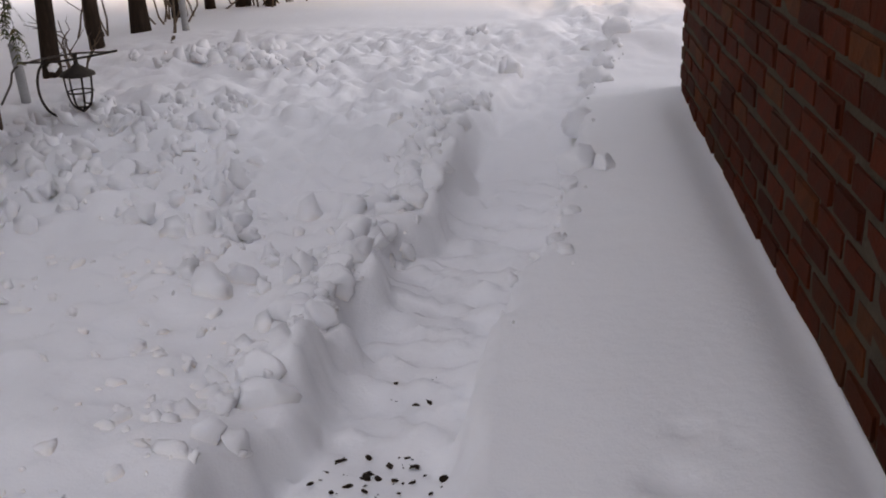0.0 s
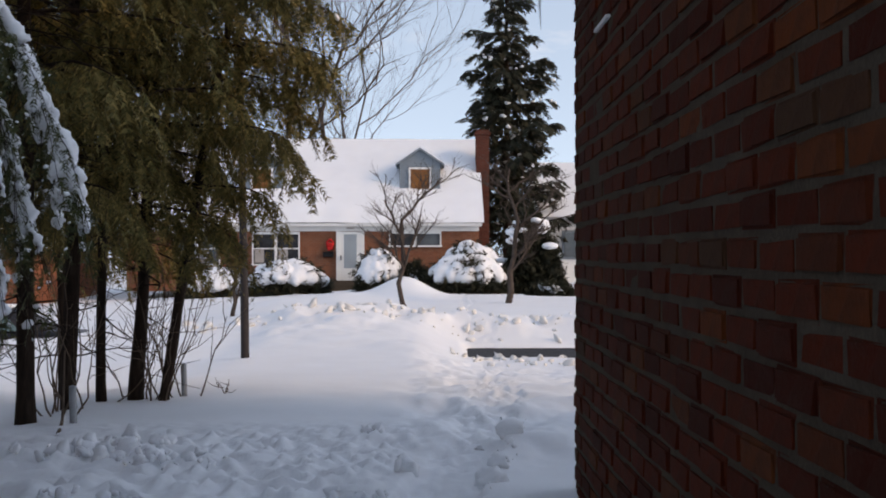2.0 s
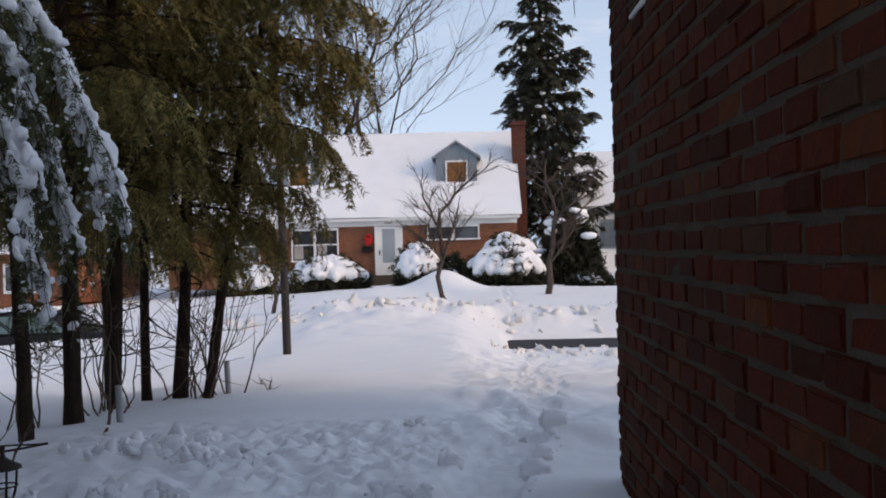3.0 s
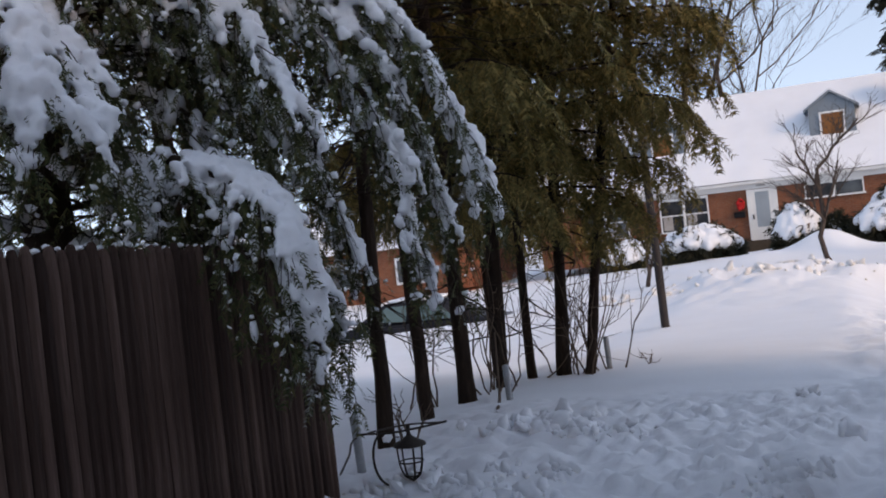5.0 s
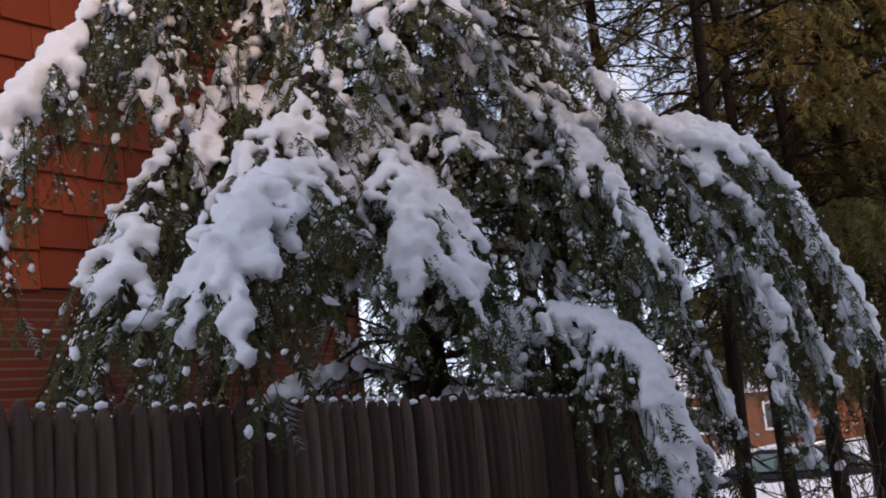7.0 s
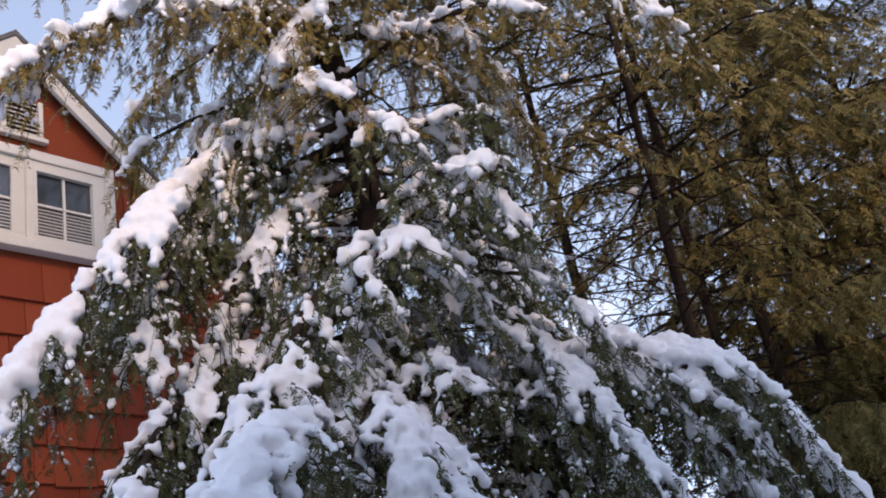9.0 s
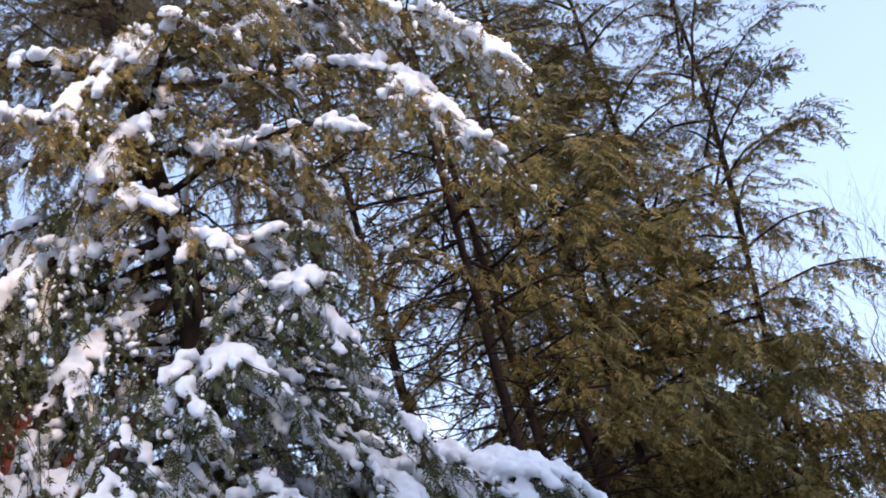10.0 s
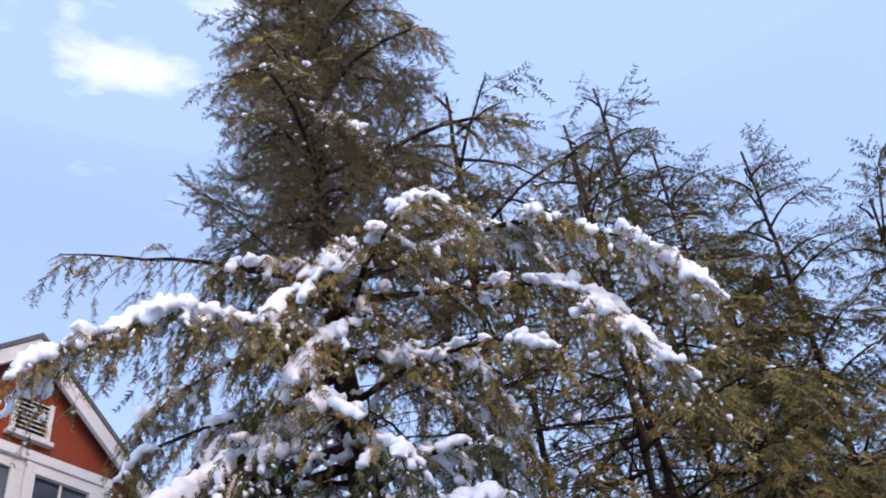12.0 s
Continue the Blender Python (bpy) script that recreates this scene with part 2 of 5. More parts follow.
def box_bm(x0, y0, z0, x1, y1, z1, bevel=0.0, bm=None):
    bm = bm or bmesh.new()
    made = bmesh.ops.create_cube(bm, size=1, matrix=Matrix.LocRotScale(((x0 + x1) / 2, (y0 + y1) / 2, (z0 + z1) / 2), None, (x1 - x0, y1 - y0, z1 - z0)))
    if bevel:
        edges = list({e for v in made["verts"] for e in v.link_edges})
        bmesh.ops.bevel(bm, geom=edges, offset=bevel, segments=1, affect="EDGES")
    return bm


def prism_bm(poly, axis, a, b, bm=None):
    """A polygon of (u, z) pairs drawn out along x or y from a to b."""
    bm = bm or bmesh.new()
    put = (lambda u, z, s: (s, u, z)) if axis == "x" else (lambda u, z, s: (u, s, z))
    A = [bm.verts.new(put(u, z, a)) for u, z in poly]
    B = [bm.verts.new(put(u, z, b)) for u, z in poly]
    bm.faces.new(A)
    bm.faces.new(B[::-1])
    for i in range(len(poly)):
        j = (i + 1) % len(poly)
        bm.faces.new((A[i], B[i], B[j], A[j]))
    bmesh.ops.recalc_face_normals(bm, faces=bm.faces)
    return bm


def spline(pts, n):
    """n points on a smooth curve through pts (Catmull-Rom)."""
    P = np.array(pts, dtype=float)
    P = np.vstack([2 * P[0] - P[1], P, 2 * P[-1] - P[-2]])
    u = np.linspace(0, len(P) - 3 - 1e-6, n)
    i = u.astype(int)
    t = (u - i)[:, None]
    a, b, c, d = P[i], P[i + 1], P[i + 2], P[i + 3]
    return 0.5 * (2 * b + (c - a) * t + (2 * a - 5 * b + 4 * c - d) * t**2 + (3 * b - a - 3 * c + d) * t**3)


def tube(path, r, sides=6):
    """Vertices and quads of a tapered tube along a path."""
    P = np.asarray(path, dtype=float)
    r = np.broadcast_to(np.asarray(r, dtype=float), (len(P),))
    T = np.gradient(P, axis=0)
    T /= np.linalg.norm(T, axis=1)[:, None] + 1e-9
    ref = np.array([0.31, 0.17, 0.93]) if abs(T[:, 2]).mean() < 0.8 else np.array([1.0, 0.1, 0.0])
    A = np.cross(T, ref)
    A /= np.linalg.norm(A, axis=1)[:, None] + 1e-9
    B = np.cross(T, A)
    th = np.linspace(0, 2 * np.pi, sides, endpoint=False)
    V = P[:, None, :] + r[:, None, None] * (A[:, None, :] * np.cos(th)[None, :, None] + B[:, None, :] * np.sin(th)[None, :, None])
    k = len(P)
    i = np.arange(k - 1)[:, None] * sides
    j = np.arange(sides)[None, :]
    j2 = (j + 1) % sides
    F = np.stack([i + j, i + j2, i + sides + j2, i + sides + j], axis=-1).reshape(-1, 4)
    return V.reshape(-1, 3), F


class Soup:
    """Collects many small pieces into one mesh."""

    def __init__(self):
        self.V, self.F, self.n = [], {}, 0

    def add(self, V, F):
        self.V.append(np.asarray(V, dtype=np.float32))
        self.F.setdefault(F.shape[1], []).append(np.asarray(F) + self.n)
        self.n += len(V)

    def many(self, tv, tf, pos, X, Y, Z):
        """Copies of a template, one for each place, with axes X, Y, Z (already scaled)."""
        pos, X, Y, Z = (np.asarray(a, dtype=np.float32) for a in (pos, X, Y, Z))
        V = pos[:, None] + tv[None, :, 0:1] * X[:, None] + tv[None, :, 1:2] * Y[:, None] + tv[None, :, 2:3] * Z[:, None]
        F = tf[None] + (np.arange(len(pos)) * len(tv))[:, None, None]
        self.add(V.reshape(-1, 3), F.reshape(-1, tf.shape[1]))

    def mesh(self, name, material, smooth=True):
        return mesh_np(name, np.concatenate(self.V), [np.concatenate(f) for f in self.F.values()], material, smooth)


def ico(sub):
    bm = bmesh.new()
    bmesh.ops.create_icosphere(bm, subdivisions=sub, radius=1)
    bm.verts.ensure_lookup_table()
    V = np.array([v.co[:] for v in bm.verts])
    F = np.array([[v.index for v in f.verts] for f in bm.faces])
    bm.free()
    return V, F


def lattice_noise(x, y, seed=0):
    """Smooth value noise between -1 and 1."""
    tab = np.random.RandomState(seed).rand(256, 256) * 2 - 1
    xi, yi = np.floor(x).astype(int), np.floor(y).astype(int)
    u, v = x - xi, y - yi
    u, v = u * u * (3 - 2 * u), v * v * (3 - 2 * v)
    a, b = tab[xi % 256, yi % 256], tab[(xi + 1) % 256, yi % 256]
    c, d = tab[xi % 256, (yi + 1) % 256], tab[(xi + 1) % 256, (yi + 1) % 256]
    return (a * (1 - u) + b * u) * (1 - v) + (c * (1 - u) + d * u) * v


def fbm(x, y, octaves=4, seed=0):
    s, a = 0, 1.0
    for k in range(octaves):
        s = s + a * lattice_noise(x * 2**k + 17.3 * k, y * 2**k + 5.1 * k, seed + k)
        a *= 0.5
    return s


def smooth_step(v, a, b):
    t = np.clip((v - a) / (b - a), 0, 1)
    return t * t * (3 - 2 * t)


# ---- the snow-covered ground ----
PATH_Y = np.array([-3.0, 0.8, 1.6, 2.2, 2.75, 3.6, 5.0, 7.0, 10.0, 15.6])
PATH_X = np.array([-0.58, -0.42, -0.29, -0.21, -0.115, -0.06, 0.16, 0.42, 0.62, 0.95])
WALL_X, WALL_Y = 0.585, 4.2


def ground_height(x, y):
    x, y = np.asarray(x, dtype=float), np.asarray(y, dtype=float)
    z = -0.33 * smooth_step(y, 5.5, 13.0) - 0.085 * np.clip(-x - 4.0, 0, 12) * smooth_step(y, 6, 16) * (1 - 0.6 * smooth_step(y, 24, 34))
    z = z - 0.25 * smooth_step(y, 8.5, 14.5) * smooth_step(x, -0.3, 0.7) * (1 - smooth_step(y, 17.4, 18.5))
    z = z - 0.10 * smooth_step(-x, 2.3, 3.2) * smooth_step(y, 3, 5)
    z = z + 0.02 * fbm(x * 0.7, y * 0.7, 3, 11) + 0.10 * smooth_step(y, 20, 34) * fbm(x * 0.15, y * 0.15, 2, 3)
    # the street, opened by the plough, with banks on both sides
    open_road = smooth_step(x, 0.45, 0.75)
    z = z + 0.035 * np.exp(-((y - 14.9) / 0.6) ** 2) * (1 + 0.8 * fbm(x * 1.8, y * 1.8, 3, 5)) * smooth_step(x + 0.5 * lattice_noise(x * 2, y * 2, 8), -3.5, 0.5)
    z = z + 0.17 * np.exp(-((y - 18.6) / 0.75) ** 2) * (1 + 0.7 * fbm(x * 1.5, y * 1.5, 4, 6))
    cut = smooth_step(y, 15.35, 15.6) * (1 - smooth_step(y, 17.25, 17.5))
    z = z * (1 - open_road * cut) + (-0.70) * open_road * cut
    mound = np.exp(-(((x + 1.7) / 1.5) ** 2 + ((y - 17.6) / 1.8) ** 2))
    z = z + 0.22 * mound * (1 + 0.4 * fbm(x * 2, y * 2, 3, 9)) * (1 - open_road)
    z = z + 0.55 * np.exp(-(((x + 0.75) / 0.85) ** 2 + ((y - 29.5) / 1.3) ** 2)) + 0.25 * np.exp(-(((x + 3.0) / 1.6) ** 2 + ((y - 28.0) / 1.5) ** 2))
    # the shovelled path
    px = np.interp(y, PATH_Y, PATH_X) + 0.03 * lattice_noise(y * 2.2, y * 0 + 3, 21)
    half = 0.175 + 0.03 * lattice_noise(y * 3.1, y * 0 + 9, 22) + 0.03 * lattice_noise(x * 7 + 3, y * 9, 24) + 0.012 * lattice_noise(x * 20, y * 23, 25)
    off = x - px
    bite = 0.05 * np.abs(np.sin(y * 6.3 + 1.5 * lattice_noise(y * 1.7, y * 0 + 5, 26))) * (1 - smooth_step(y, 3.4, 4.6))
    inside = (1 - smooth_step(off, half - 0.015, half + 0.015)) * smooth_step(off, -half - bite - 0.012, -half - bite + 0.035)
    depth = 0.105 * (1 - 0.72 * smooth_step(y, 3.2, 5.2) - 0.2 * smooth_step(y, 5, 9))
    floor_rough = 0.020 * fbm(x * 9, y * 22, 3, 31) + 0.016 * fbm(x * 22, y * 28, 2, 33)
    z = z - inside * (depth + floor_rough)
    # heaped edge and thrown snow beside it
    left = np.exp(-((off + half + 0.07) / 0.075) ** 2) * smooth_step(y, 1.2, 1.7) * (1 - smooth_step(y, 3.3, 4.4))
    z = z + 0.06 * left * (0.7 + 1.0 * lattice_noise(x * 6.5, y * 6.5, 41)) + 0.035 * left * lattice_noise(x * 14, y * 14, 42) + 0.016 * left * lattice_noise(x * 30, y * 30, 43)
    thrown = smooth_step(-off, half + 0.02, half + 0.25) * smooth_step(y, 1.9, 3.0) * (1 - smooth_step(y, 5.2, 6.4)) * (1 - smooth_step(-x, 2.0, 2.6))
    near = smooth_step(-off, half + 0.02, half + 0.25) * (1 - smooth_step(y, 1.9, 3.0)) * smooth_step(-x, -3.0, 2.0)
    z = z + thrown * (0.030 * np.abs(fbm(x * 8.5, y * 8.5, 3, 51)) + 0.026 * fbm(x * 17, y * 17, 3, 52))
    z = z + near * (0.028 * fbm(x * 4.5, y * 4.5, 3, 53) + 0.015 * fbm(x * 13, y * 13, 3, 54))
    foot = smooth_step(x, -0.4, 0.1) * smooth_step(y, 4.2, 5.5) * (1 - smooth_step(y, 13.5, 15)) * (1 - smooth_step(x, 1.6, 2.4))
    z = z + foot * 0.045 * fbm(x * 3.2, y * 2.6, 4, 61)
    # smooth strip beside the wall, drifting down past its corner
    strip = (0.55 * smooth_step(off, half - 0.01, half + 0.03) + 0.45 * smooth_step(off, half, half + 0.3)) * (1 - smooth_step(y, 3.9, 4.7))
    z = z + strip * 0.048
    # dents in the smooth strip
    for dx, dy, dr, dd in ((0.23, 1.42, 0.05, 0.016), (0.27, 1.57, 0.028, 0.014), (0.35, 1.53, 0.014, 0.010), (-0.03, 1.40, 0.016, 0.012)):
        z = z - dd * np.exp(-(((x - dx) / dr) ** 2 + ((y - dy) / (dr * 0.8)) ** 2) ** 2)
    z = z - 0.05 * np.exp(-((x - WALL_X) / 0.10) ** 2) * (1 - smooth_step(y, 3.6, 4.2))
    return z


def grid_lines(stops):
    """Coordinates with a step that changes from stretch to stretch: (start, step), ..., (end,)."""
    out = []
    for (a, s), b in zip(stops[:-1], stops[1:]):
        n = max(1, int(round((b[0] - a) / s)))
        out += list(np.linspace(a, b[0], n, endpoint=False))
    return np.array(out + [stops[-1][0]])


GX = grid_lines([(-400, 60), (-40, 4), (-12, 0.5), (-5, 0.12), (-2.6, 0.035), (-1.2, 0.021), (0.75, 0.05), (3.0, 0.25), (12, 3), (40, 60), (400,)])
GY = grid_lines([(-400, 60), (-40, 4), (-8, 0.5), (-0.5, 0.1), (1.0, 0.022), (3.4, 0.036), (6.5, 0.07), (20.0, 0.3), (36, 2), (60, 40), (900,)])
xx, yy = np.meshgrid(GX, GY, indexing="ij")
zz = ground_height(xx, yy)
gi = np.arange(len(GX) - 1)[:, None] * len(GY) + np.arange(len(GY) - 1)[None, :]
GF = np.stack([gi, gi + len(GY), gi + len(GY) + 1, gi + 1], axis=-1).reshape(-1, 4)
ground = new("ground", mesh_np("ground", np.stack([xx, yy, zz], -1).reshape(-1, 3), GF, SNOW))
tagged(ground, "deep white snow lying over the drive, with a shovelled path and ploughed banks", "snow", kind="structure")


def gz(x, y):
    return float(ground_height(x, y))


road = part("road", box_bm(-3.2, 13.6, -0.9, 60, 18.2, -0.62), ASPHALT, None)
tagged(road, "strip of wet dark asphalt street between snow banks", "road", kind="structure")

# clods of thrown snow
rng = np.random.RandomState(5)
IV1, IF1 = ico(1)
IV2, IF2 = ico(2)


def rough_blob(tv, seed, amount):
    r = np.random.RandomState(seed)
    k = r.randn(6, 3) * 2.2
    f = sum(np.sin(tv @ k[i] + i) for i in range(6)) / 6
    k2 = r.randn(8, 3) * 6.0
    f = f + 0.45 * sum(np.sin(tv @ k2[i] + 2 * i) for i in range(8)) / 8
    cut = np.clip(1.15 - np.abs(tv @ (r.randn(3) * 0.6)), 0.6, 1)
    return tv * ((1 + amount * f) * cut)[:, None]


def clods(name, label, spots, sizes, material, squash=0.75):
    soup = Soup()
    for v in range(5):
        sel = np.arange(len(spots)) % 5 == v
        if not sel.any():
            continue
        p, s = spots[sel], sizes[sel]
        n = len(p)
        a = rng.rand(n) * 6.283
        sx, sy, sz = s * (0.8 + 0.5 * rng.rand(n)), s * (0.8 + 0.5 * rng.rand(n)), s * squash * (0.7 + 0.6 * rng.rand(n))
        tilt = 0.5 * (rng.rand(n) - 0.5)
        X = np.stack([np.cos(a) * sx, np.sin(a) * sx, tilt * sx], -1)
        Y = np.stack([-np.sin(a) * sy, np.cos(a) * sy, -tilt * sy], -1)
        Z = np.stack([tilt * sz, tilt * sz, sz], -1)
        soup.many(rough_blob(IV2, v, 0.62), IF2, p, X, Y, Z)
    return tagged(new(name, soup.mesh(name, material)), label, "snow", kind="stuff")


n = 2600
cx, cy = -2.1 + 2.3 * rng.rand(n), 2.2 + 3.9 * rng.rand(n) ** 0.8
keep = (cy < 5.3 + 0.8 * lattice_noise(cx * 3, cy * 3, 79) - 0.35 * np.abs(cx + 1.0)) & (cx < np.interp(cy, PATH_Y, PATH_X) - 0.2) & (fbm(cx * 1.6, cy * 1.6, 2, 77) > -0.15)
cx, cy = cx[keep], cy[keep]
cs = 0.010 + 0.044 * rng.rand(len(cx)) ** 2.0
spots = np.stack([cx, cy, ground_height(cx, cy) + cs * 0.30], -1)
clods("snow_clods", "loose clods of white snow thrown beside the path", spots, cs, SNOW, 0.9)
n = 260
nx_, ny_ = -1.6 + 1.2 * rng.rand(n), 1.0 + 1.5 * rng.rand(n)
ok = nx_ < np.interp(ny_, PATH_Y, PATH_X) - 0.24
nx_, ny_ = nx_[ok], ny_[ok]
ns_ = 0.008 + 0.026 * rng.rand(len(nx_)) ** 2.5
clods("snow_crumbs", "scattered crumbs of snow on the churned snow", np.stack([nx_, ny_, ground_height(nx_, ny_) - ns_ * 0.1], -1), ns_, SNOW)
n = 200
ey = 1.45 + 2.6 * rng.rand(n)
ex = np.interp(ey, PATH_Y, PATH_X) - 0.20 - 0.20 * rng.rand(n)
es = 0.008 + 0.034 * rng.rand(n) ** 2.0
clods("snow_lumps", "broken blocks of snow heaped along the path edge", np.stack([ex, ey, ground_height(ex, ey) - es * 0.15], -1), es, SNOW)
IV3, IF3 = ico(3)


def snow_block(label, x, y, size, seed, sink=0.1):
    """A broken lump of packed snow with flat cut sides."""
    r = np.random.RandomState(seed)
    V = IV3.copy()
    for _ in range(7):
        nrm = r.randn(3) * (1, 1, 0.7)
        nrm /= np.linalg.norm(nrm)
        lim = 0.5 + 0.35 * r.rand()
        V = V - np.outer(np.maximum(V @ nrm - lim, 0), nrm) * 0.92
    k = r.randn(10, 3) * 7
    V = V * (1 + 0.10 * sum(np.sin(IV3 @ k[i] + i) for i in range(10)) / 3)[:, None]
    a = r.rand() * 6.283
    c, s = math.cos(a), math.sin(a)
    V = V * np.array([1.25, 0.95, 0.95]) * size
    V = np.stack([V[:, 0] * c - V[:, 1] * s, V[:, 0] * s + V[:, 1] * c, V[:, 2]], -1)
    ob = new("snow_block", mesh_np("snow_block", V + np.array([x, y, gz(x, y) + size * (0.5 - sink)]), IF3, SNOW))
    tagged(ob, label, "snow", "blocks of snow beside the path")


for k in range(34):
    ey = 1.62 + 2.1 * (k + rng.rand()) / 34
    ex = float(np.interp(ey, PATH_Y, PATH_X)) - 0.24 - 0.09 * rng.rand()
    snow_block("broken block of packed snow heaped along the path edge", ex, ey, 0.022 + 0.034 * rng.rand(), 300 + k, 0.45)
for k, (bx, by, bs) in enumerate(((0.13, 3.15, 0.062), (0.21, 3.10, 0.038), (0.17, 3.80, 0.066), (0.25, 4.40, 0.062), (0.10, 2.95, 0.03), (0.31, 4.75, 0.05), (0.42, 5.4, 0.07))):
    snow_block("cut block of snow on the smooth side of the path", bx, by, bs, 350 + k, 0.3)
n = 70
ey = 2.0 + 4.5 * rng.rand(n)
ex = np.interp(ey, PATH_Y, PATH_X) + 0.19 + 0.05 * rng.randn(n)
es = 0.006 + 0.022 * rng.rand(n) ** 2
clods("path_lumps", "small lumps of snow on the far side of the path", np.stack([ex, ey, ground_height(ex, ey) + es * 0.15], -1), es, SNOW)
n = 64
dy = 1.54 + 0.13 * rng.rand(n) ** 1.3 + 0.35 * (rng.rand(n) < 0.12)
dx = np.interp(dy, PATH_Y, PATH_X) + 0.06 * rng.randn(n)
ds = 0.002 + 0.012 * rng.rand(n) ** 3
debris = clods("leaf_litter", "dark bits of leaf and bark on the scraped path", np.stack([dx, dy, ground_height(dx, dy) + 0.002], -1), ds, BARK, 0.35)
tagged(debris, category="litter")
n = 700
bx = -4.5 + 15 * rng.rand(n)
by = np.where(rng.rand(n) < 0.5, 18.2 + 0.5 * rng.randn(n), 15.0 + 0.35 * rng.randn(n))
ok = (by > 17.6) | ((bx > 0.3) & (by < 15.45))
bx, by = bx[ok], by[ok]
bs = 0.02 + 0.09 * rng.rand(len(bx)) ** 2
clods("ploughed_snow", "dirty clods of ploughed snow along the street", np.stack([bx, by, ground_height(bx, by) + bs * 0.2], -1), bs, SNOW_DIRTY)
n = 120
bx, by = -2.1 + 0.65 * rng.randn(n), 19.2 + 0.3 * rng.randn(n)
bs = 0.03 + 0.1 * rng.rand(n) ** 2
clods("dirty_snow_heap", "heap of dirty ploughed snow at the mouth of the drive", np.stack([bx, by, ground_height(bx, by) + bs * 0.2], -1), bs, SNOW_DIRTY)

# ---- conifers ----
def frond_template(pairs, ln0, wid, seed):
    """A feathery spray, 1 long along x, with ragged drooping side twiglets along y."""
    r = np.random.RandomState(seed)
    V, F = [], []
    for k in range(pairs):
        u = 0.04 + 0.94 * (k + 0.5 * r.rand()) / pairs
        for s in (-1, 1):
            ln = ln0 * (1.05 - 0.45 * u) * (0.45 + 0.85 * r.rand())
            d = np.array([0.55 + 0.35 * r.rand(), s * (0.45 + 0.4 * r.rand()), -0.05 - 0.45 * r.rand()])
            o = np.array([u, 0, -0.10 * u * u])
            w = np.array([-d[1], d[0], 0.4 * s]) * wid * (0.7 + 0.6 * r.rand())
            i = len(V)
            V += [o + w, o + d * ln, o - w + d * ln * 0.2]
            F.append([i, i + 1, i + 2])
    i = len(V)
    V += [np.array([0, 0.014, 0]), np.array([1.12, 0.03 * r.randn(), -0.16]), np.array([0, -0.014, 0.01])]
    F.append([i, i + 1, i + 2])
    return np.array(V), np.array(F)


FRONDS_NEAR = [frond_template(9, 0.28, 0.028, k) for k in range(4)]
FRONDS_ROW = [frond_template(7, 0.33, 0.032, 10 + k) for k in range(4)]
FRONDS_FAR = [frond_template(6, 0.40, 0.07, 20 + k) for k in range(3)]
FV_FAR, FF_FAR = FRONDS_FAR[0]


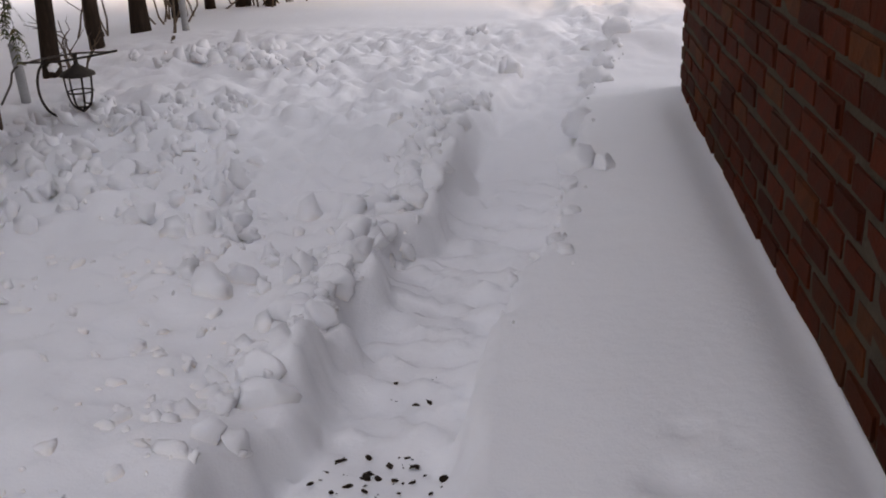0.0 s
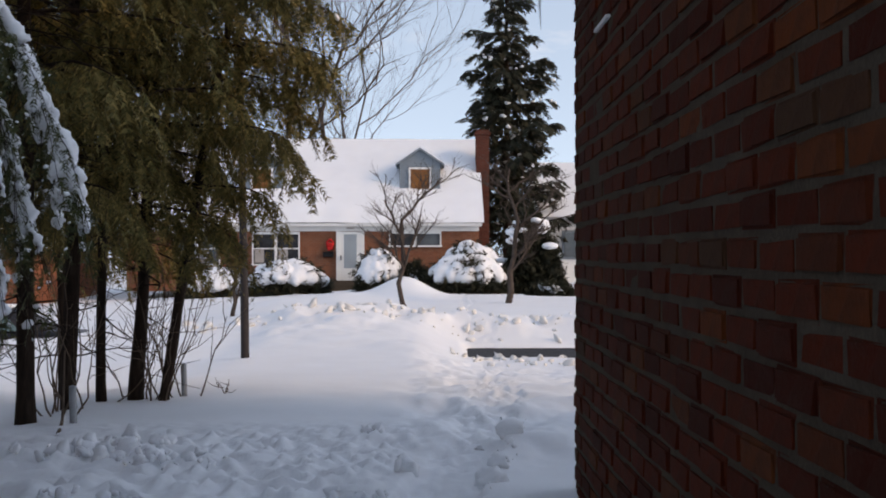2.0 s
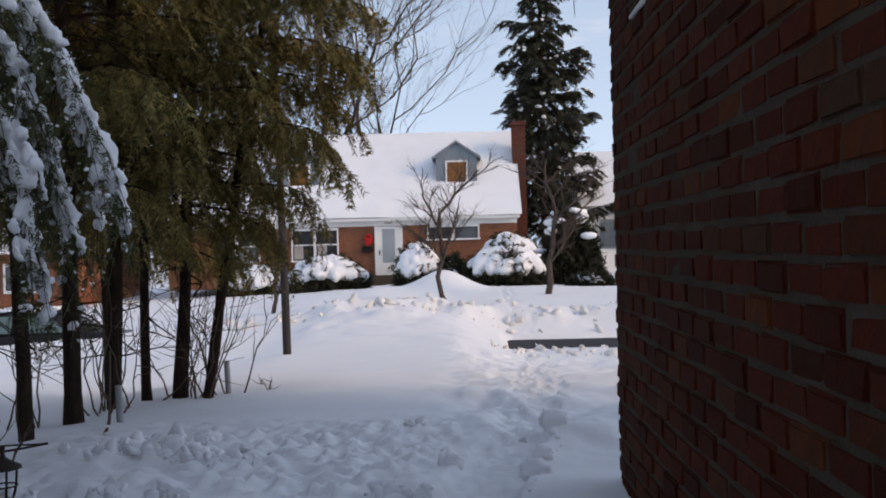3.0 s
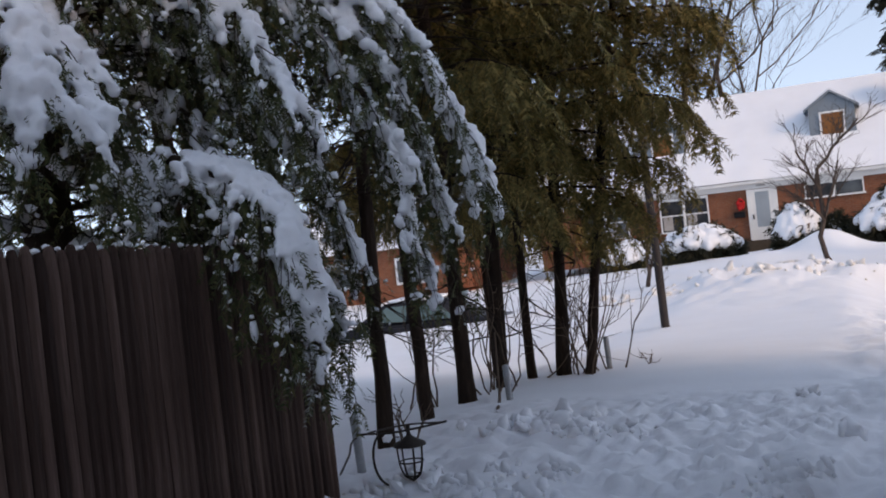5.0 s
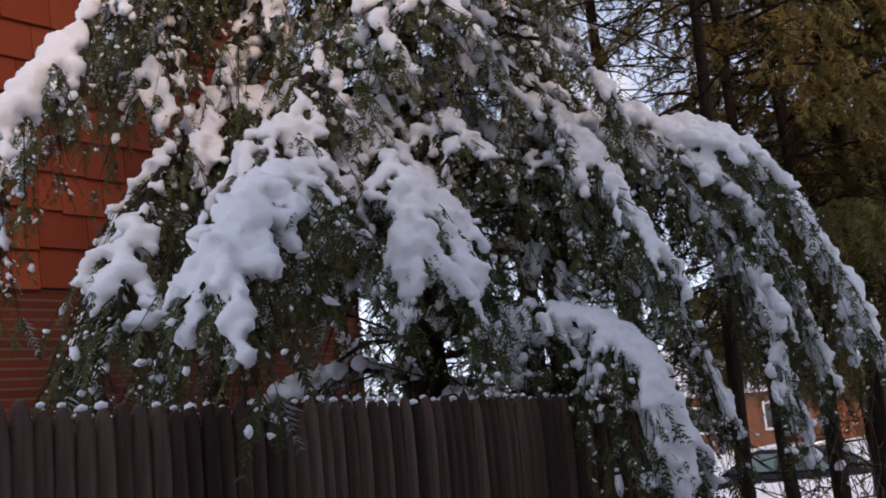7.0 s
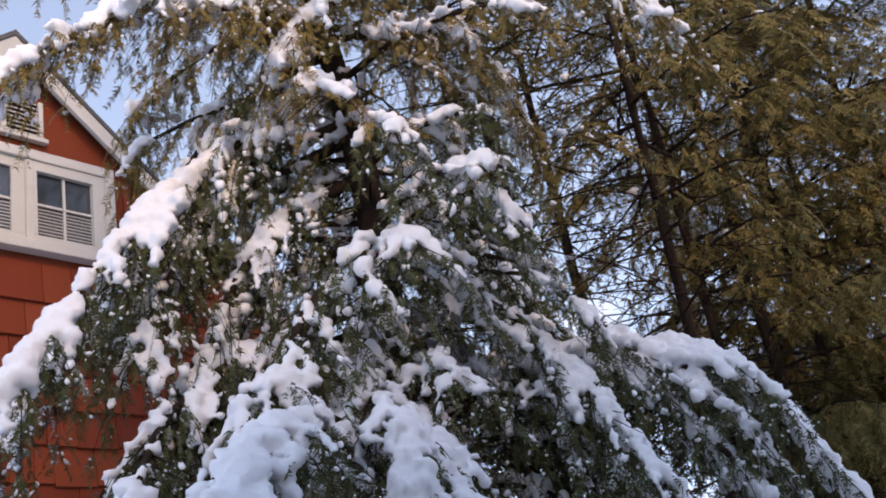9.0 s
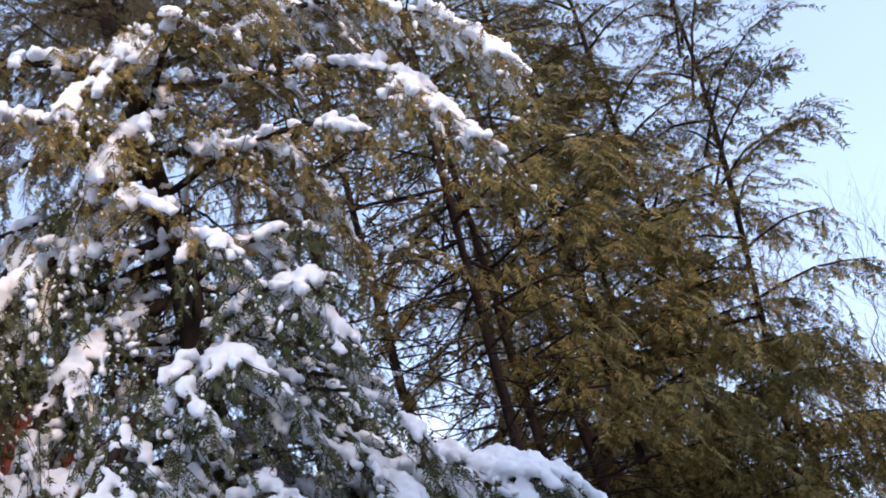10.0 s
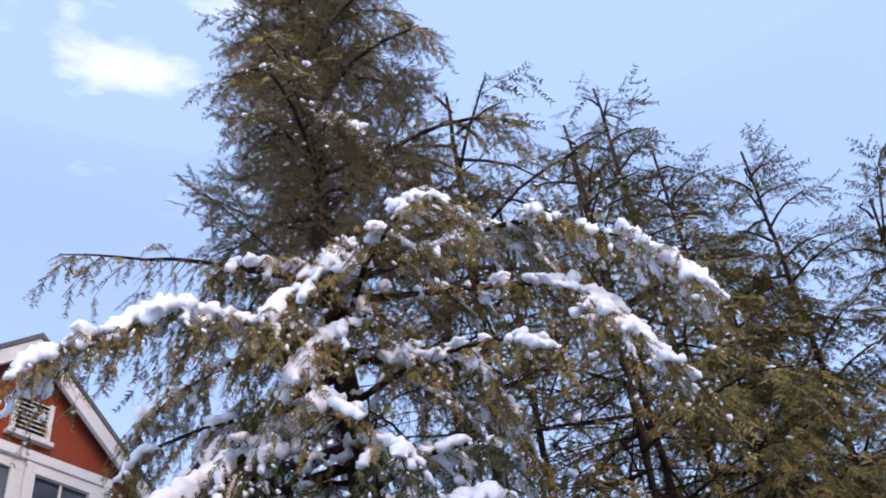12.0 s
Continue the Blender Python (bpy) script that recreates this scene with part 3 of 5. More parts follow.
class Conifer:
    """Gathers trunk, branches, sprays and snow of one tree."""

    def __init__(self, seed, needle, frond=0.13, far=False):
        self.r = np.random.RandomState(seed)
        self.wood, self.limbs, self.needle, self.frond, self.far = Soup(), [], needle, frond, far
        self.fo, self.fd, self.fn, self.fl, self.ff = [], [], [], [], []
        self.frosty = False
        self.so, self.sx, self.ss = [], [], []

    def spray(self, o, d, ln, nrm):
        self.fo.append(o), self.fd.append(d), self.fl.append(ln), self.fn.append(nrm), self.ff.append(self.frosty)

    def snow(self, o, axis, size):
        self.so.append(o), self.sx.append(axis), self.ss.append(size)

    def limb(self, pts, r0, density=1.0, reach=0.35, hang=0.5, snow=0.0, snow_size=0.06, dust=0.0, bare=0.12, twig_snow=None, mats=0.0, frosty=False):
        """A bough through pts with drooping side twigs full of sprays; snow: how thickly it lies along the top."""
        R = self.r
        self.frosty = frosty
        pts = np.array(pts, dtype=float)
        length = np.linalg.norm(np.diff(pts, axis=0), axis=1).sum()
        n = max(5, int(length / 0.08))
        P = spline(pts, n)
        P += np.cumsum(R.randn(n, 3), axis=0) * 0.006
        wood = Soup()
        self.limbs.append(wood)
        wood.add(*tube(P[::2] if n > 8 else P, np.linspace(r0, max(0.003, r0 * 0.2), len(P[::2]) if n > 8 else n), 5))
        T = np.gradient(P, axis=0)
        T /= np.linalg.norm(T, axis=1)[:, None] + 1e-9
        count = int(length * 17 * density)
        for k in range(count):
            u = bare + (1 - bare) * (k + R.rand()) / max(count, 1)
            i = min(n - 1, int(u * (n - 1)))
            o, t = P[i], T[i]
            side = np.cross(t, (0, 0, 1.0))
            side /= np.linalg.norm(side) + 1e-6
            s = R.choice([-1, 1])
            d = t * (0.35 + 0.5 * R.rand()) + side * s * (0.35 + 0.8 * R.rand()) + np.array([0, 0, 0.25 * R.randn() - 0.15])
            d /= np.linalg.norm(d)
            ln = reach * (0.5 + 0.7 * R.rand()) * (1.0 - 0.45 * u)
            m = max(3, int(ln / (self.frond * 0.42)))
            q = np.linspace(0, 1, m)[:, None]
            tw = o + d * ln * q + np.array([0, 0, -1.0]) * hang * ln * q**2
            if k % 2 == 0 or self.frond < 0.14:
                wood.add(*tube(tw[[0, m // 2, m - 1]], [max(0.0025, r0 * 0.16), 0.002, 0.0012], 3))
            td = np.gradient(tw, axis=0)
            td /= np.linalg.norm(td, axis=1)[:, None] + 1e-9
            for j in range(m):
                for s2 in ((-1, 1) if R.rand() < 0.75 else (R.choice([-1, 1]),)):
                    sd = np.cross(td[j], (0, 0, 1.0))
                    sd /= np.linalg.norm(sd) + 1e-6
                    dd = td[j] * 0.8 + sd * s2 * (0.25 + 0.6 * R.rand()) + np.array([0, 0, -hang * (0.3 + 0.7 * R.rand())])
                    dd /= np.linalg.norm(dd)
                    nr = np.array([0.35 * R.randn(), 0.35 * R.randn(), 1.0])
                    L = self.frond * (0.7 + 0.6 * R.rand())
                    self.spray(tw[j], dd, L, nr)
                    if dust and R.rand() < dust:
                        f = L * (0.05 + 0.11 * R.rand() ** 2)
                        self.snow(tw[j] + dd * L * (0.25 + 0.45 * R.rand()) + np.array([0, 0, 0.006]), (dd + 0.4 * R.randn(3)) * f, min(0.0205, f * (0.7 + 0.4 * R.rand())) if not self.far else L * 0.2)
            ts = snow * 0.5 if twig_snow is None else twig_snow
            if ts and R.rand() < ts:
                q0, fat = 0.45 + 0.4 * R.rand(), 0.6 + 0.6 * R.rand()
                for q1 in np.arange(0.06, q0 + 0.1, 0.10):
                    c = o + d * ln * q1 + np.array([0, 0, -hang * ln * q1 * q1 + 0.014]) + R.randn(3) * 0.008
                    self.snow(c, d * 0.034, max(0.0212, snow_size * fat * (0.72 - 0.42 * q1 + 0.2 * R.rand())))
        if snow:
            m = int(length / (snow_size * 0.42))
            for k in range(m):
                u = 0.05 + 0.93 * (k + R.rand()) / m
                if R.rand() > snow * (0.7 + 0.55 * math.sin(u * 17 + pts[-1, 0] * 19)):
                    continue
                i = min(n - 1, int(u * (n - 1)))
                side = np.cross(T[i], (0, 0, 1.0))
                c = P[i] + side * snow_size * 0.8 * R.randn() + np.array([0, 0, snow_size * (0.35 + 0.3 * R.rand())])
                self.snow(c, T[i] * snow_size * (0.7 + 0.7 * R.rand()), snow_size * (0.55 + 0.5 * R.rand()))
            for _ in range(int(mats * length)):
                u = 0.2 + 0.72 * R.rand()
                i = min(n - 1, int(u * (n - 1)))
                side = np.cross(T[i], (0, 0, 1.0))
                side /= np.linalg.norm(side) + 1e-6
                off, along = 0.075 * R.randn(), 0.0
                for _ in range(8):
                    a1, a2 = off + 0.040 * R.randn(), along + 0.07 * R.randn()
                    c = P[i] + side * a1 + T[i] * a2 + np.array([0, 0, 0.02 - 0.7 * abs(a1)])
                    self.snow(c, (T[i] + side * R.randn() * 0.5) * 0.04, snow_size * (0.45 + 0.45 * R.rand()))

    def twigs(self, o, z0, z1, count, reach):
        """Bare dead inner twigs round a stem."""
        R = self.r
        for _ in range(count):
            a, z = R.rand() * 6.283, z0 + (z1 - z0) * R.rand()
            ln = reach * (0.4 + 0.8 * R.rand())
            d = np.array([math.cos(a), math.sin(a), 0.25 * R.randn()])
            q = np.linspace(0, 1, 6)[:, None]
            p = np.array([o[0], o[1], z]) + d * ln * q + np.array([0, 0, -0.2 * ln]) * q**2 + np.cumsum(R.randn(6, 3), 0) * 0.02 * ln
            self.wood.add(*tube(p, np.linspace(0.008, 0.002, 6), 3))
            for j in (2, 3, 4):
                d2 = d + R.randn(3) * 0.8
                p2 = p[j] + d2 / np.linalg.norm(d2) * ln * 0.4 * np.linspace(0, 1, 4)[:, None]
                self.wood.add(*tube(p2, np.linspace(0.004, 0.0012, 4), 3))

    def build(self, name, label, category, trunk_pts, r0, r1, group="", voxel=0.016, bark=None):
        e = thing(name, label, category, group)
        n = 26
        P = spline(trunk_pts, n)
        P[1:] += np.cumsum(self.r.randn(n - 1, 3), 0) * np.array([0.006, 0.006, 0])
        rad = np.linspace(r0, r1, n) * (1 + 0.06 * self.r.randn(n))
        rad[0] *= 1.25
        part("trunk", mesh_np("trunk", *tube(P, rad, 12), bark or BARK), None, e, "rough brown bark")
        for w in self.limbs:
            part("limb", w.mesh("limb", bark or BARK), None, e)
        if self.wood.V:
            tagged(part("dead_twig", self.wood.mesh("dead_twig", bark or BARK), None, e), kind="stuff")
        if self.fo:
            D = np.array(self.fd)
            N = np.array(self.fn)
            Y = np.cross(N, D)
            Y /= np.linalg.norm(Y, axis=1)[:, None] + 1e-9
            Z = np.cross(D, Y)
            L = np.array(self.fl)[:, None]
            O, frost = np.array(self.fo), np.array(self.ff)
            kinds = FRONDS_FAR if self.far else FRONDS_ROW if self.frond > 0.14 else FRONDS_NEAR
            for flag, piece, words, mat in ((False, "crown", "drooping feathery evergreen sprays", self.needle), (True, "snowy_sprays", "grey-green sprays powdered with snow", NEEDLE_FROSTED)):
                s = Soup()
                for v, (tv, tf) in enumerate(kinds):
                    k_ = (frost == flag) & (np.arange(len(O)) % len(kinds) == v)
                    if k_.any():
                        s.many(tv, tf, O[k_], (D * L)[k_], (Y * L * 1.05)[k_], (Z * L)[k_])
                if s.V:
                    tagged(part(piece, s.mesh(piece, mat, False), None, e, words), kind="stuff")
        if self.so:
            X = np.array(self.sx)
            S = np.array(self.ss)[:, None]
            ln = np.linalg.norm(X, axis=1)[:, None] + 1e-9
            D = X / ln
            Y = np.cross(np.tile((0.05, 0.02, 1.0), (len(D), 1)), D)
            Y /= np.linalg.norm(Y, axis=1)[:, None] + 1e-9
            Z = np.cross(D, Y)
            P = np.array(self.so)
            heavy_ = S[:, 0] > 0.021 if voxel > 0 else np.zeros(len(S), bool)
            for v in range(4):
                if v == 0:
                    crumbs = Soup()
                m_ = ~heavy_ & (np.arange(len(S)) % 4 == v)
                if m_.any():
                    crumbs.many(rough_blob(IV1, v + 3, 0.5), IF1, P[m_], (D * np.maximum(ln, S))[m_], (Y * S * 1.1)[m_], (Z * S * 0.7)[m_])
            if crumbs.V:
                tagged(part("snow_dusting", crumbs.mesh("snow_dusting", SNOW_BOUGH), None, e, "small tufts of snow caught on the sprays"), kind="stuff")
            if heavy_.any():
                s = Soup()
                s.many(IV1, IF1, P[heavy_], (D * np.maximum(ln, S))[heavy_], (Y * S)[heavy_], (Z * S * 0.85)[heavy_])
                ob = part("snow_load", s.mesh("snow_load", SNOW_BOUGH), None, e, "lumpy white snow weighing the boughs down")
                tagged(ob, kind="stuff")
                rm = ob.modifiers.new("remesh", "REMESH")
                rm.mode, rm.voxel_size, rm.use_smooth_shade = "VOXEL", voxel, True
                for size, depth in ((0.075, 0.050), (0.030, 0.036)):
                    tex = bpy.data.textures.new("lumps", "CLOUDS")
                    tex.noise_scale, tex.noise_depth = size, 2
                    dm = ob.modifiers.new("lumps", "DISPLACE")
                    dm.texture, dm.strength, dm.mid_level, dm.texture_coords = tex, depth, 0.5, "LOCAL"
        return e


# the snow-laden hemlock behind the fence
big = Conifer(3, NEEDLE, 0.112)
TRUNK = [(-2.92, 3.18, -0.2), (-2.86, 3.14, 1.4), (-2.80, 3.12, 3.0), (-2.92, 3.06, 4.75), (-3.02, 2.98, 6.3), (-3.08, 2.9, 8.2)]
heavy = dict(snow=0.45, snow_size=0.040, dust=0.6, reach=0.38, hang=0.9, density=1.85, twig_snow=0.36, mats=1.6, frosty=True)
LOW = [
    [(-2.82, 3.15, 2.1), (-2.10, 3.78, 2.22), (-1.70, 4.12, 1.95), (-1.47, 4.29, 1.20)],
    [(-2.82, 3.12, 2.2), (-2.20, 3.62, 2.12), (-1.80, 3.84, 1.62), (-1.63, 3.92, 0.85)],
    [(-2.80, 3.12, 2.75), (-2.38, 3.22, 2.40), (-2.05, 3.26, 1.92), (-1.82, 3.36, 1.42)],
    [(-2.84, 3.12, 1.45), (-2.10, 3.00, 1.38), (-1.74, 3.00, 1.14), (-1.63, 3.02, 0.80)],
    [(-2.84, 3.12, 1.4), (-2.05, 3.06, 1.36), (-1.76, 3.02, 1.15), (-1.66, 3.00, 0.86)],
    [(-2.82, 3.14, 2.15), (-2.12, 3.70, 2.12), (-1.74, 3.98, 1.70), (-1.55, 4.10, 1.00)],
    [(-2.80, 3.12, 1.9), (-2.22, 3.36, 1.78), (-1.92, 3.50, 1.40), (-1.76, 3.60, 0.95)],
    [(-2.84, 3.10, 2.3), (-2.52, 2.58, 2.08), (-2.22, 2.38, 1.86), (-2.08, 2.28, 1.55)],
]
MID = [
    [(-2.84, 3.10, 2.0), (-2.34, 2.16, 1.86), (-2.08, 1.70, 1.66), (-1.94, 1.48, 1.38)],
    [(-2.84, 3.12, 2.1), (-2.42, 2.70, 1.92), (-2.18, 2.52, 1.74), (-2.00, 2.55, 1.46)],
    [(-2.92, 3.05, 3.75), (-3.15, 2.42, 3.19), (-3.14, 1.94, 2.66), (-3.02, 1.43, 1.95)],
    [(-2.84, 3.10, 2.6), (-2.95, 2.20, 2.15), (-2.66, 1.75, 1.68), (-2.30, 1.45, 1.32)],
    [(-2.84, 3.12, 2.5), (-2.72, 2.85, 2.40), (-2.62, 2.60, 2.15), (-2.50, 2.35, 1.85)],
    [(-2.90, 3.06, 3.5), (-3.10, 2.60, 3.22), (-3.15, 2.25, 2.75), (-3.10, 1.95, 2.20)],
    [(-2.88, 3.08, 3.2), (-3.00, 2.65, 2.95), (-3.05, 2.35, 2.50), (-3.05, 2.10, 1.90)],
    [(-2.88, 3.10, 2.9), (-3.15, 2.50, 2.55), (-3.20, 2.10, 2.10), (-3.20, 1.75, 1.60)],
    [(-2.86, 3.10, 2.5), (-3.10, 2.60, 2.30), (-3.15, 2.30, 1.90), (-3.15, 2.10, 1.42)],
    [(-2.86, 3.10, 2.2), (-3.20, 2.40, 2.02), (-3.25, 2.00, 1.70), (-3.25, 1.78, 1.30)],
    [(-2.90, 3.05, 3.9), (-3.20, 2.70, 3.62), (-3.30, 2.40, 3.20), (-3.35, 2.10, 2.70)],
    [(-2.90, 3.05, 3.4), (-3.40, 2.30, 2.90), (-3.50, 1.80, 2.30), (-3.45, 1.50, 1.70)],
    [(-2.86, 3.08, 2.7), (-2.70, 2.55, 2.45), (-2.55, 2.20, 2.05), (-2.45, 1.95, 1.60)],
]
for k, pts in enumerate(LOW + MID):
    big.limb(pts, 0.028, **{**heavy, "snow_size": 0.056 if k in (0, 10) else 0.038, "snow": 0.95 if k in (0, 10) else 0.15 if k > 12 or k == 11 else 0.42, "twig_snow": 0.26 if k > 12 or k == 11 else 0.5, "mats": 1.2 if k > 12 or k == 11 else 3.6})
HIGH = [
    [(-2.92, 3.06, 4.5), (-2.10, 3.44, 4.62), (-1.50, 3.62, 4.28), (-1.12, 3.74, 3.75)],
    [(-2.90, 3.06, 4.4), (-1.90, 3.55, 4.15), (-1.62, 3.54, 3.75), (-1.36, 3.57, 3.22)],
    [(-2.92, 3.06, 4.8), (-2.80, 2.90, 4.52), (-2.84, 2.62, 4.12), (-2.86, 2.45, 3.85)],
    [(-2.90, 3.06, 4.4), (-2.64, 2.98, 4.10), (-2.72, 2.68, 3.80), (-2.75, 2.55, 3.55)],
    [(-2.90, 3.08, 4.0), (-2.38, 3.24, 3.82), (-2.22, 3.33, 3.58), (-2.10, 3.42, 3.10)],
    [(-2.96, 3.02, 5.5), (-2.84, 3.10, 5.72), (-2.65, 3.26, 5.40), (-2.42, 3.44, 5.05)],
    [(-2.90, 3.06, 4.1), (-3.04, 2.20, 3.92), (-3.14, 1.85, 3.72), (-3.26, 1.55, 3.42)],
]
for pts in HIGH:
    big.limb(pts, 0.022, density=2.1, reach=0.36, hang=0.7, snow=0.14, snow_size=0.046, dust=0.5, twig_snow=0.36, mats=5.0)
big.limb([(-2.95, 3.04, 4.5), (-3.12, 2.40, 4.40), (-3.22, 2.02, 4.30), (-3.20, 1.62, 4.12)], 0.016, density=0.9, reach=0.25, hang=0.7, dust=0.05)
# the rest of its crown, whorl on whorl
R = np.random.RandomState(12)
for k in range(64):
    u = (k + 0.5) / 64
    z = 1.6 + 6.4 * u
    tx, ty = np.interp(z, [p[2] for p in TRUNK], [p[0] for p in TRUNK]), np.interp(z, [p[2] for p in TRUNK], [p[1] for p in TRUNK])
    a = k * 2.399 + 0.4 * R.randn()
    ln = (1.25 if z < 4 else 1.25 * (8.6 - z) / 4.6 + 0.12) * (0.8 + 0.35 * R.rand())
    if z < 3.6 and math.cos(a) > 0.2:
        ln *= 0.62
    if z > 4.2 and math.cos(a) < 0.3 and math.sin(a) < 0.4:
        ln *= 0.62
    up = 0.12 if z < 4.5 else 0.55
    d = np.array([math.cos(a), math.sin(a), 0])
    o = np.array([tx, ty, z])
    pts = [o, o + d * ln * 0.4 + (0, 0, up * ln * 0.45), o + d * ln * 0.8 + (0, 0, up * ln * 0.5 - 0.12 * ln), o + d * ln + (0, 0, up * ln * 0.5 - 0.3 * ln)]
    sn = 0.6 if z < 3.2 else (0.5 if z < 4.6 else 0.0)
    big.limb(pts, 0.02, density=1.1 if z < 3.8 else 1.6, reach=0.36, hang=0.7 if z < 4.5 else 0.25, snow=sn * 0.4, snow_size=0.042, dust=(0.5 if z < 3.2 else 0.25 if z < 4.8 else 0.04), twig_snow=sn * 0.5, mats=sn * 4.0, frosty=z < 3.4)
for k in range(34):
    z = 1.05 + 2.3 * (k + 0.5) / 34
    a = k * 2.399 + 0.5 * R.randn()
    ln = (0.75 + 0.5 * R.rand()) * (0.8 if math.cos(a) > 0.3 else 1.0)
    d = np.array([math.cos(a), math.sin(a), 0])
    o = np.array([-2.84, 3.12, z])
    big.limb([o, o + d * ln * 0.5 + (0, 0, 0.05), o + d * ln * 0.85 + (0, 0, -0.12), o + d * ln + (0, 0, -0.35)], 0.016, density=0.9, reach=0.32, hang=0.8, snow=0.35, snow_size=0.040, dust=0.5, twig_snow=0.2, mats=1.0, frosty=True)
for k in range(46):
    z = 4.0 + 4.1 * (k + 0.5) / 46
    tx, ty = np.interp(z, [p[2] for p in TRUNK], [p[0] for p in TRUNK]), np.interp(z, [p[2] for p in TRUNK], [p[1] for p in TRUNK])
    a = k * 2.399 + 1.1
    ln = (0.75 * (8.7 - z) / 4.7 + 0.15) * (0.7 + 0.5 * R.rand())
    d = np.array([math.cos(a), math.sin(a), 0])
    o = np.array([tx, ty, z])
    big.limb([o, o + d * ln * 0.5 + (0, 0, 0.22 * ln), o + d * ln + (0, 0, 0.55 * ln)], 0.012, density=1.35, reach=0.34, hang=-0.05, dust=0.015)
big.twigs((-2.84, 3.13), 1.2, 3.8, 60, 0.7)
big.twigs((-2.75, 3.7), 0.7, 2.1, 70, 1.1)
big.build("hemlock_tree", "tall hemlock behind the fence, its lower boughs bent under thick snow", "tree", TRUNK, 0.11, 0.012)


# the row of thin evergreens along the drive
def row_tree(x, y, r, height, lean=(0, 0), seed=0, radius=1.2, low=1.4, snow=0.0, thick=0.85, label="slim evergreen with dark olive sprays high on a bare trunk", dead=14, dead_reach=0.45, extra=()):
    c = Conifer(seed, NEEDLE_DARK, 0.165)
    Rr = np.random.RandomState(seed + 100)
    z0 = gz(x, y) - 0.15
    trunk = [(x, y, z0), (x + lean[0] * 0.35, y + lean[1] * 0.35, z0 + height * 0.33), (x + lean[0] * 0.8, y + lean[1] * 0.8, z0 + height * 0.7), (x + lean[0], y + lean[1], z0 + height)]
    zs = [p[2] for p in trunk]
    k = 0
    z = low
    while z < z0 + height - 0.15:
        u = (z - low) / (z0 + height - low)
        a = k * 2.399 + 0.5 * Rr.randn()
        ln = radius * (0.80 + 0.45 * min(1, u * 4)) * (1.05 - u) ** 0.75 * (0.7 + 0.5 * Rr.rand())
        o = np.array([np.interp(z, zs, [p[0] for p in trunk]), np.interp(z, zs, [p[1] for p in trunk]), z])
        d = np.array([math.cos(a), math.sin(a), 0])
        up = -0.05 + 0.65 * u
        pts = [o, o + d * ln * 0.45 + (0, 0, up * ln * 0.4), o + d * ln * 0.8 + (0, 0, up * ln * 0.45 - 0.05 * ln), o + d * ln + (0, 0, up * ln * 0.4 - 0.14 * (1 - u) * ln)]
        # the lowest boughs hang thickest
        c.limb(pts, 0.014, density=thick * (1.2 if z < 3.0 else 0.62), reach=0.40 if z < 3.0 else 0.46, hang=0.75 - 0.8 * u, dust=0.004 + snow, mats=snow * 5 if snow > 0.03 else 0, snow_size=0.034, snow=0.04 if snow > 0.03 else 0, twig_snow=snow * 0.4)
        k += 1
        z += 0.125
    for pts in extra:
        c.limb(pts, 0.014, density=1.0, reach=0.30, hang=0.1)
    c.twigs((x, y), z0 + 0.5 if dead < 20 else 1.3, low + 1.0, dead, dead_reach)
    return c.build("evergreen_tree", label, "tree", trunk, r, 0.012, group="evergreens along the drive", voxel=0.02)


row_tree(-2.37, 4.80, 0.045, 6.6, (0.05, 0.2), 21, 1.0, 3.3, 0.08, 0.8, "slim evergreen by the fence end with snow caught in its sprays", 70, 0.8)
row_tree(-2.45, 5.56, 0.042, 7.8, (-0.15, 0.2), 22, 1.0, 2.9, 0.04, 0.8, dead=40, dead_reach=0.7)
row_tree(-2.42, 6.15, 0.055, 8.6, (-0.05, 0.1), 23, 1.2, 1.45, 0.0, 1.15)
row_tree(-2.39, 6.80, 0.050, 8.0, (0.1, 0.0), 24, 1.25, 1.35, 0.0, 1.3)
row_tree(-2.30, 7.20, 0.035, 7.0, (0.0, 0.1), 25, 1.2, 1.3, 0.0, 1.2)
row_tree(-2.10, 7.30, 0.050, 7.9, (0.4, 0.0), 26, 1.15, 1.5, 0.0, 1.45)
row_tree(-1.90, 7.22, 0.037, 6.7, (1.0, 0.1), 27, 0.95, 1.85, 0.0, 1.5, "leaning slim evergreen at the end of the row", extra=(
    [(-1.30, 7.3, 4.3), (-0.90, 7.1, 4.75), (-0.55, 7.05, 4.95), (-0.30, 7.0, 5.0)],
    [(-1.20, 7.3, 4.7), (-0.80, 7.1, 5.15), (-0.45, 7.05, 5.35), (-0.18, 7.0, 5.4)],
    [(-1.10, 7.3, 5.2), (-0.80, 7.1, 5.75), (-0.55, 7.05, 6.05), (-0.38, 7.0, 6.2)],
    [(-1.05, 7.3, 5.6), (-0.85, 7.1, 6.15), (-0.72, 7.05, 6.5), (-0.62, 7.0, 6.7)],
    [(-1.20, 7.3, 4.4), (-0.85, 7.0, 4.45), (-0.50, 6.9, 4.42), (-0.28, 6.8, 4.5)]))
row_tree(-2.95, 8.3, 0.05, 7.4, (0.0, 0.1), 31, 1.3, 1.15, 0.0, 1.25)
row_tree(-3.5, 8.9, 0.055, 7.6, (0.0, 0.1), 32, 1.3, 1.2, 0.0, 1.0)
row_tree(-3.9, 5.3, 0.075, 8.2, (0.0, 0.1), 28, 1.3, 5.4, 0.0, 0.35, dead=90, dead_reach=1.0)
row_tree(-3.5, 5.9, 0.060, 7.8, (-0.1, 0.1), 29, 1.3, 5.1, 0.0, 0.35, dead=90, dead_reach=1.0)
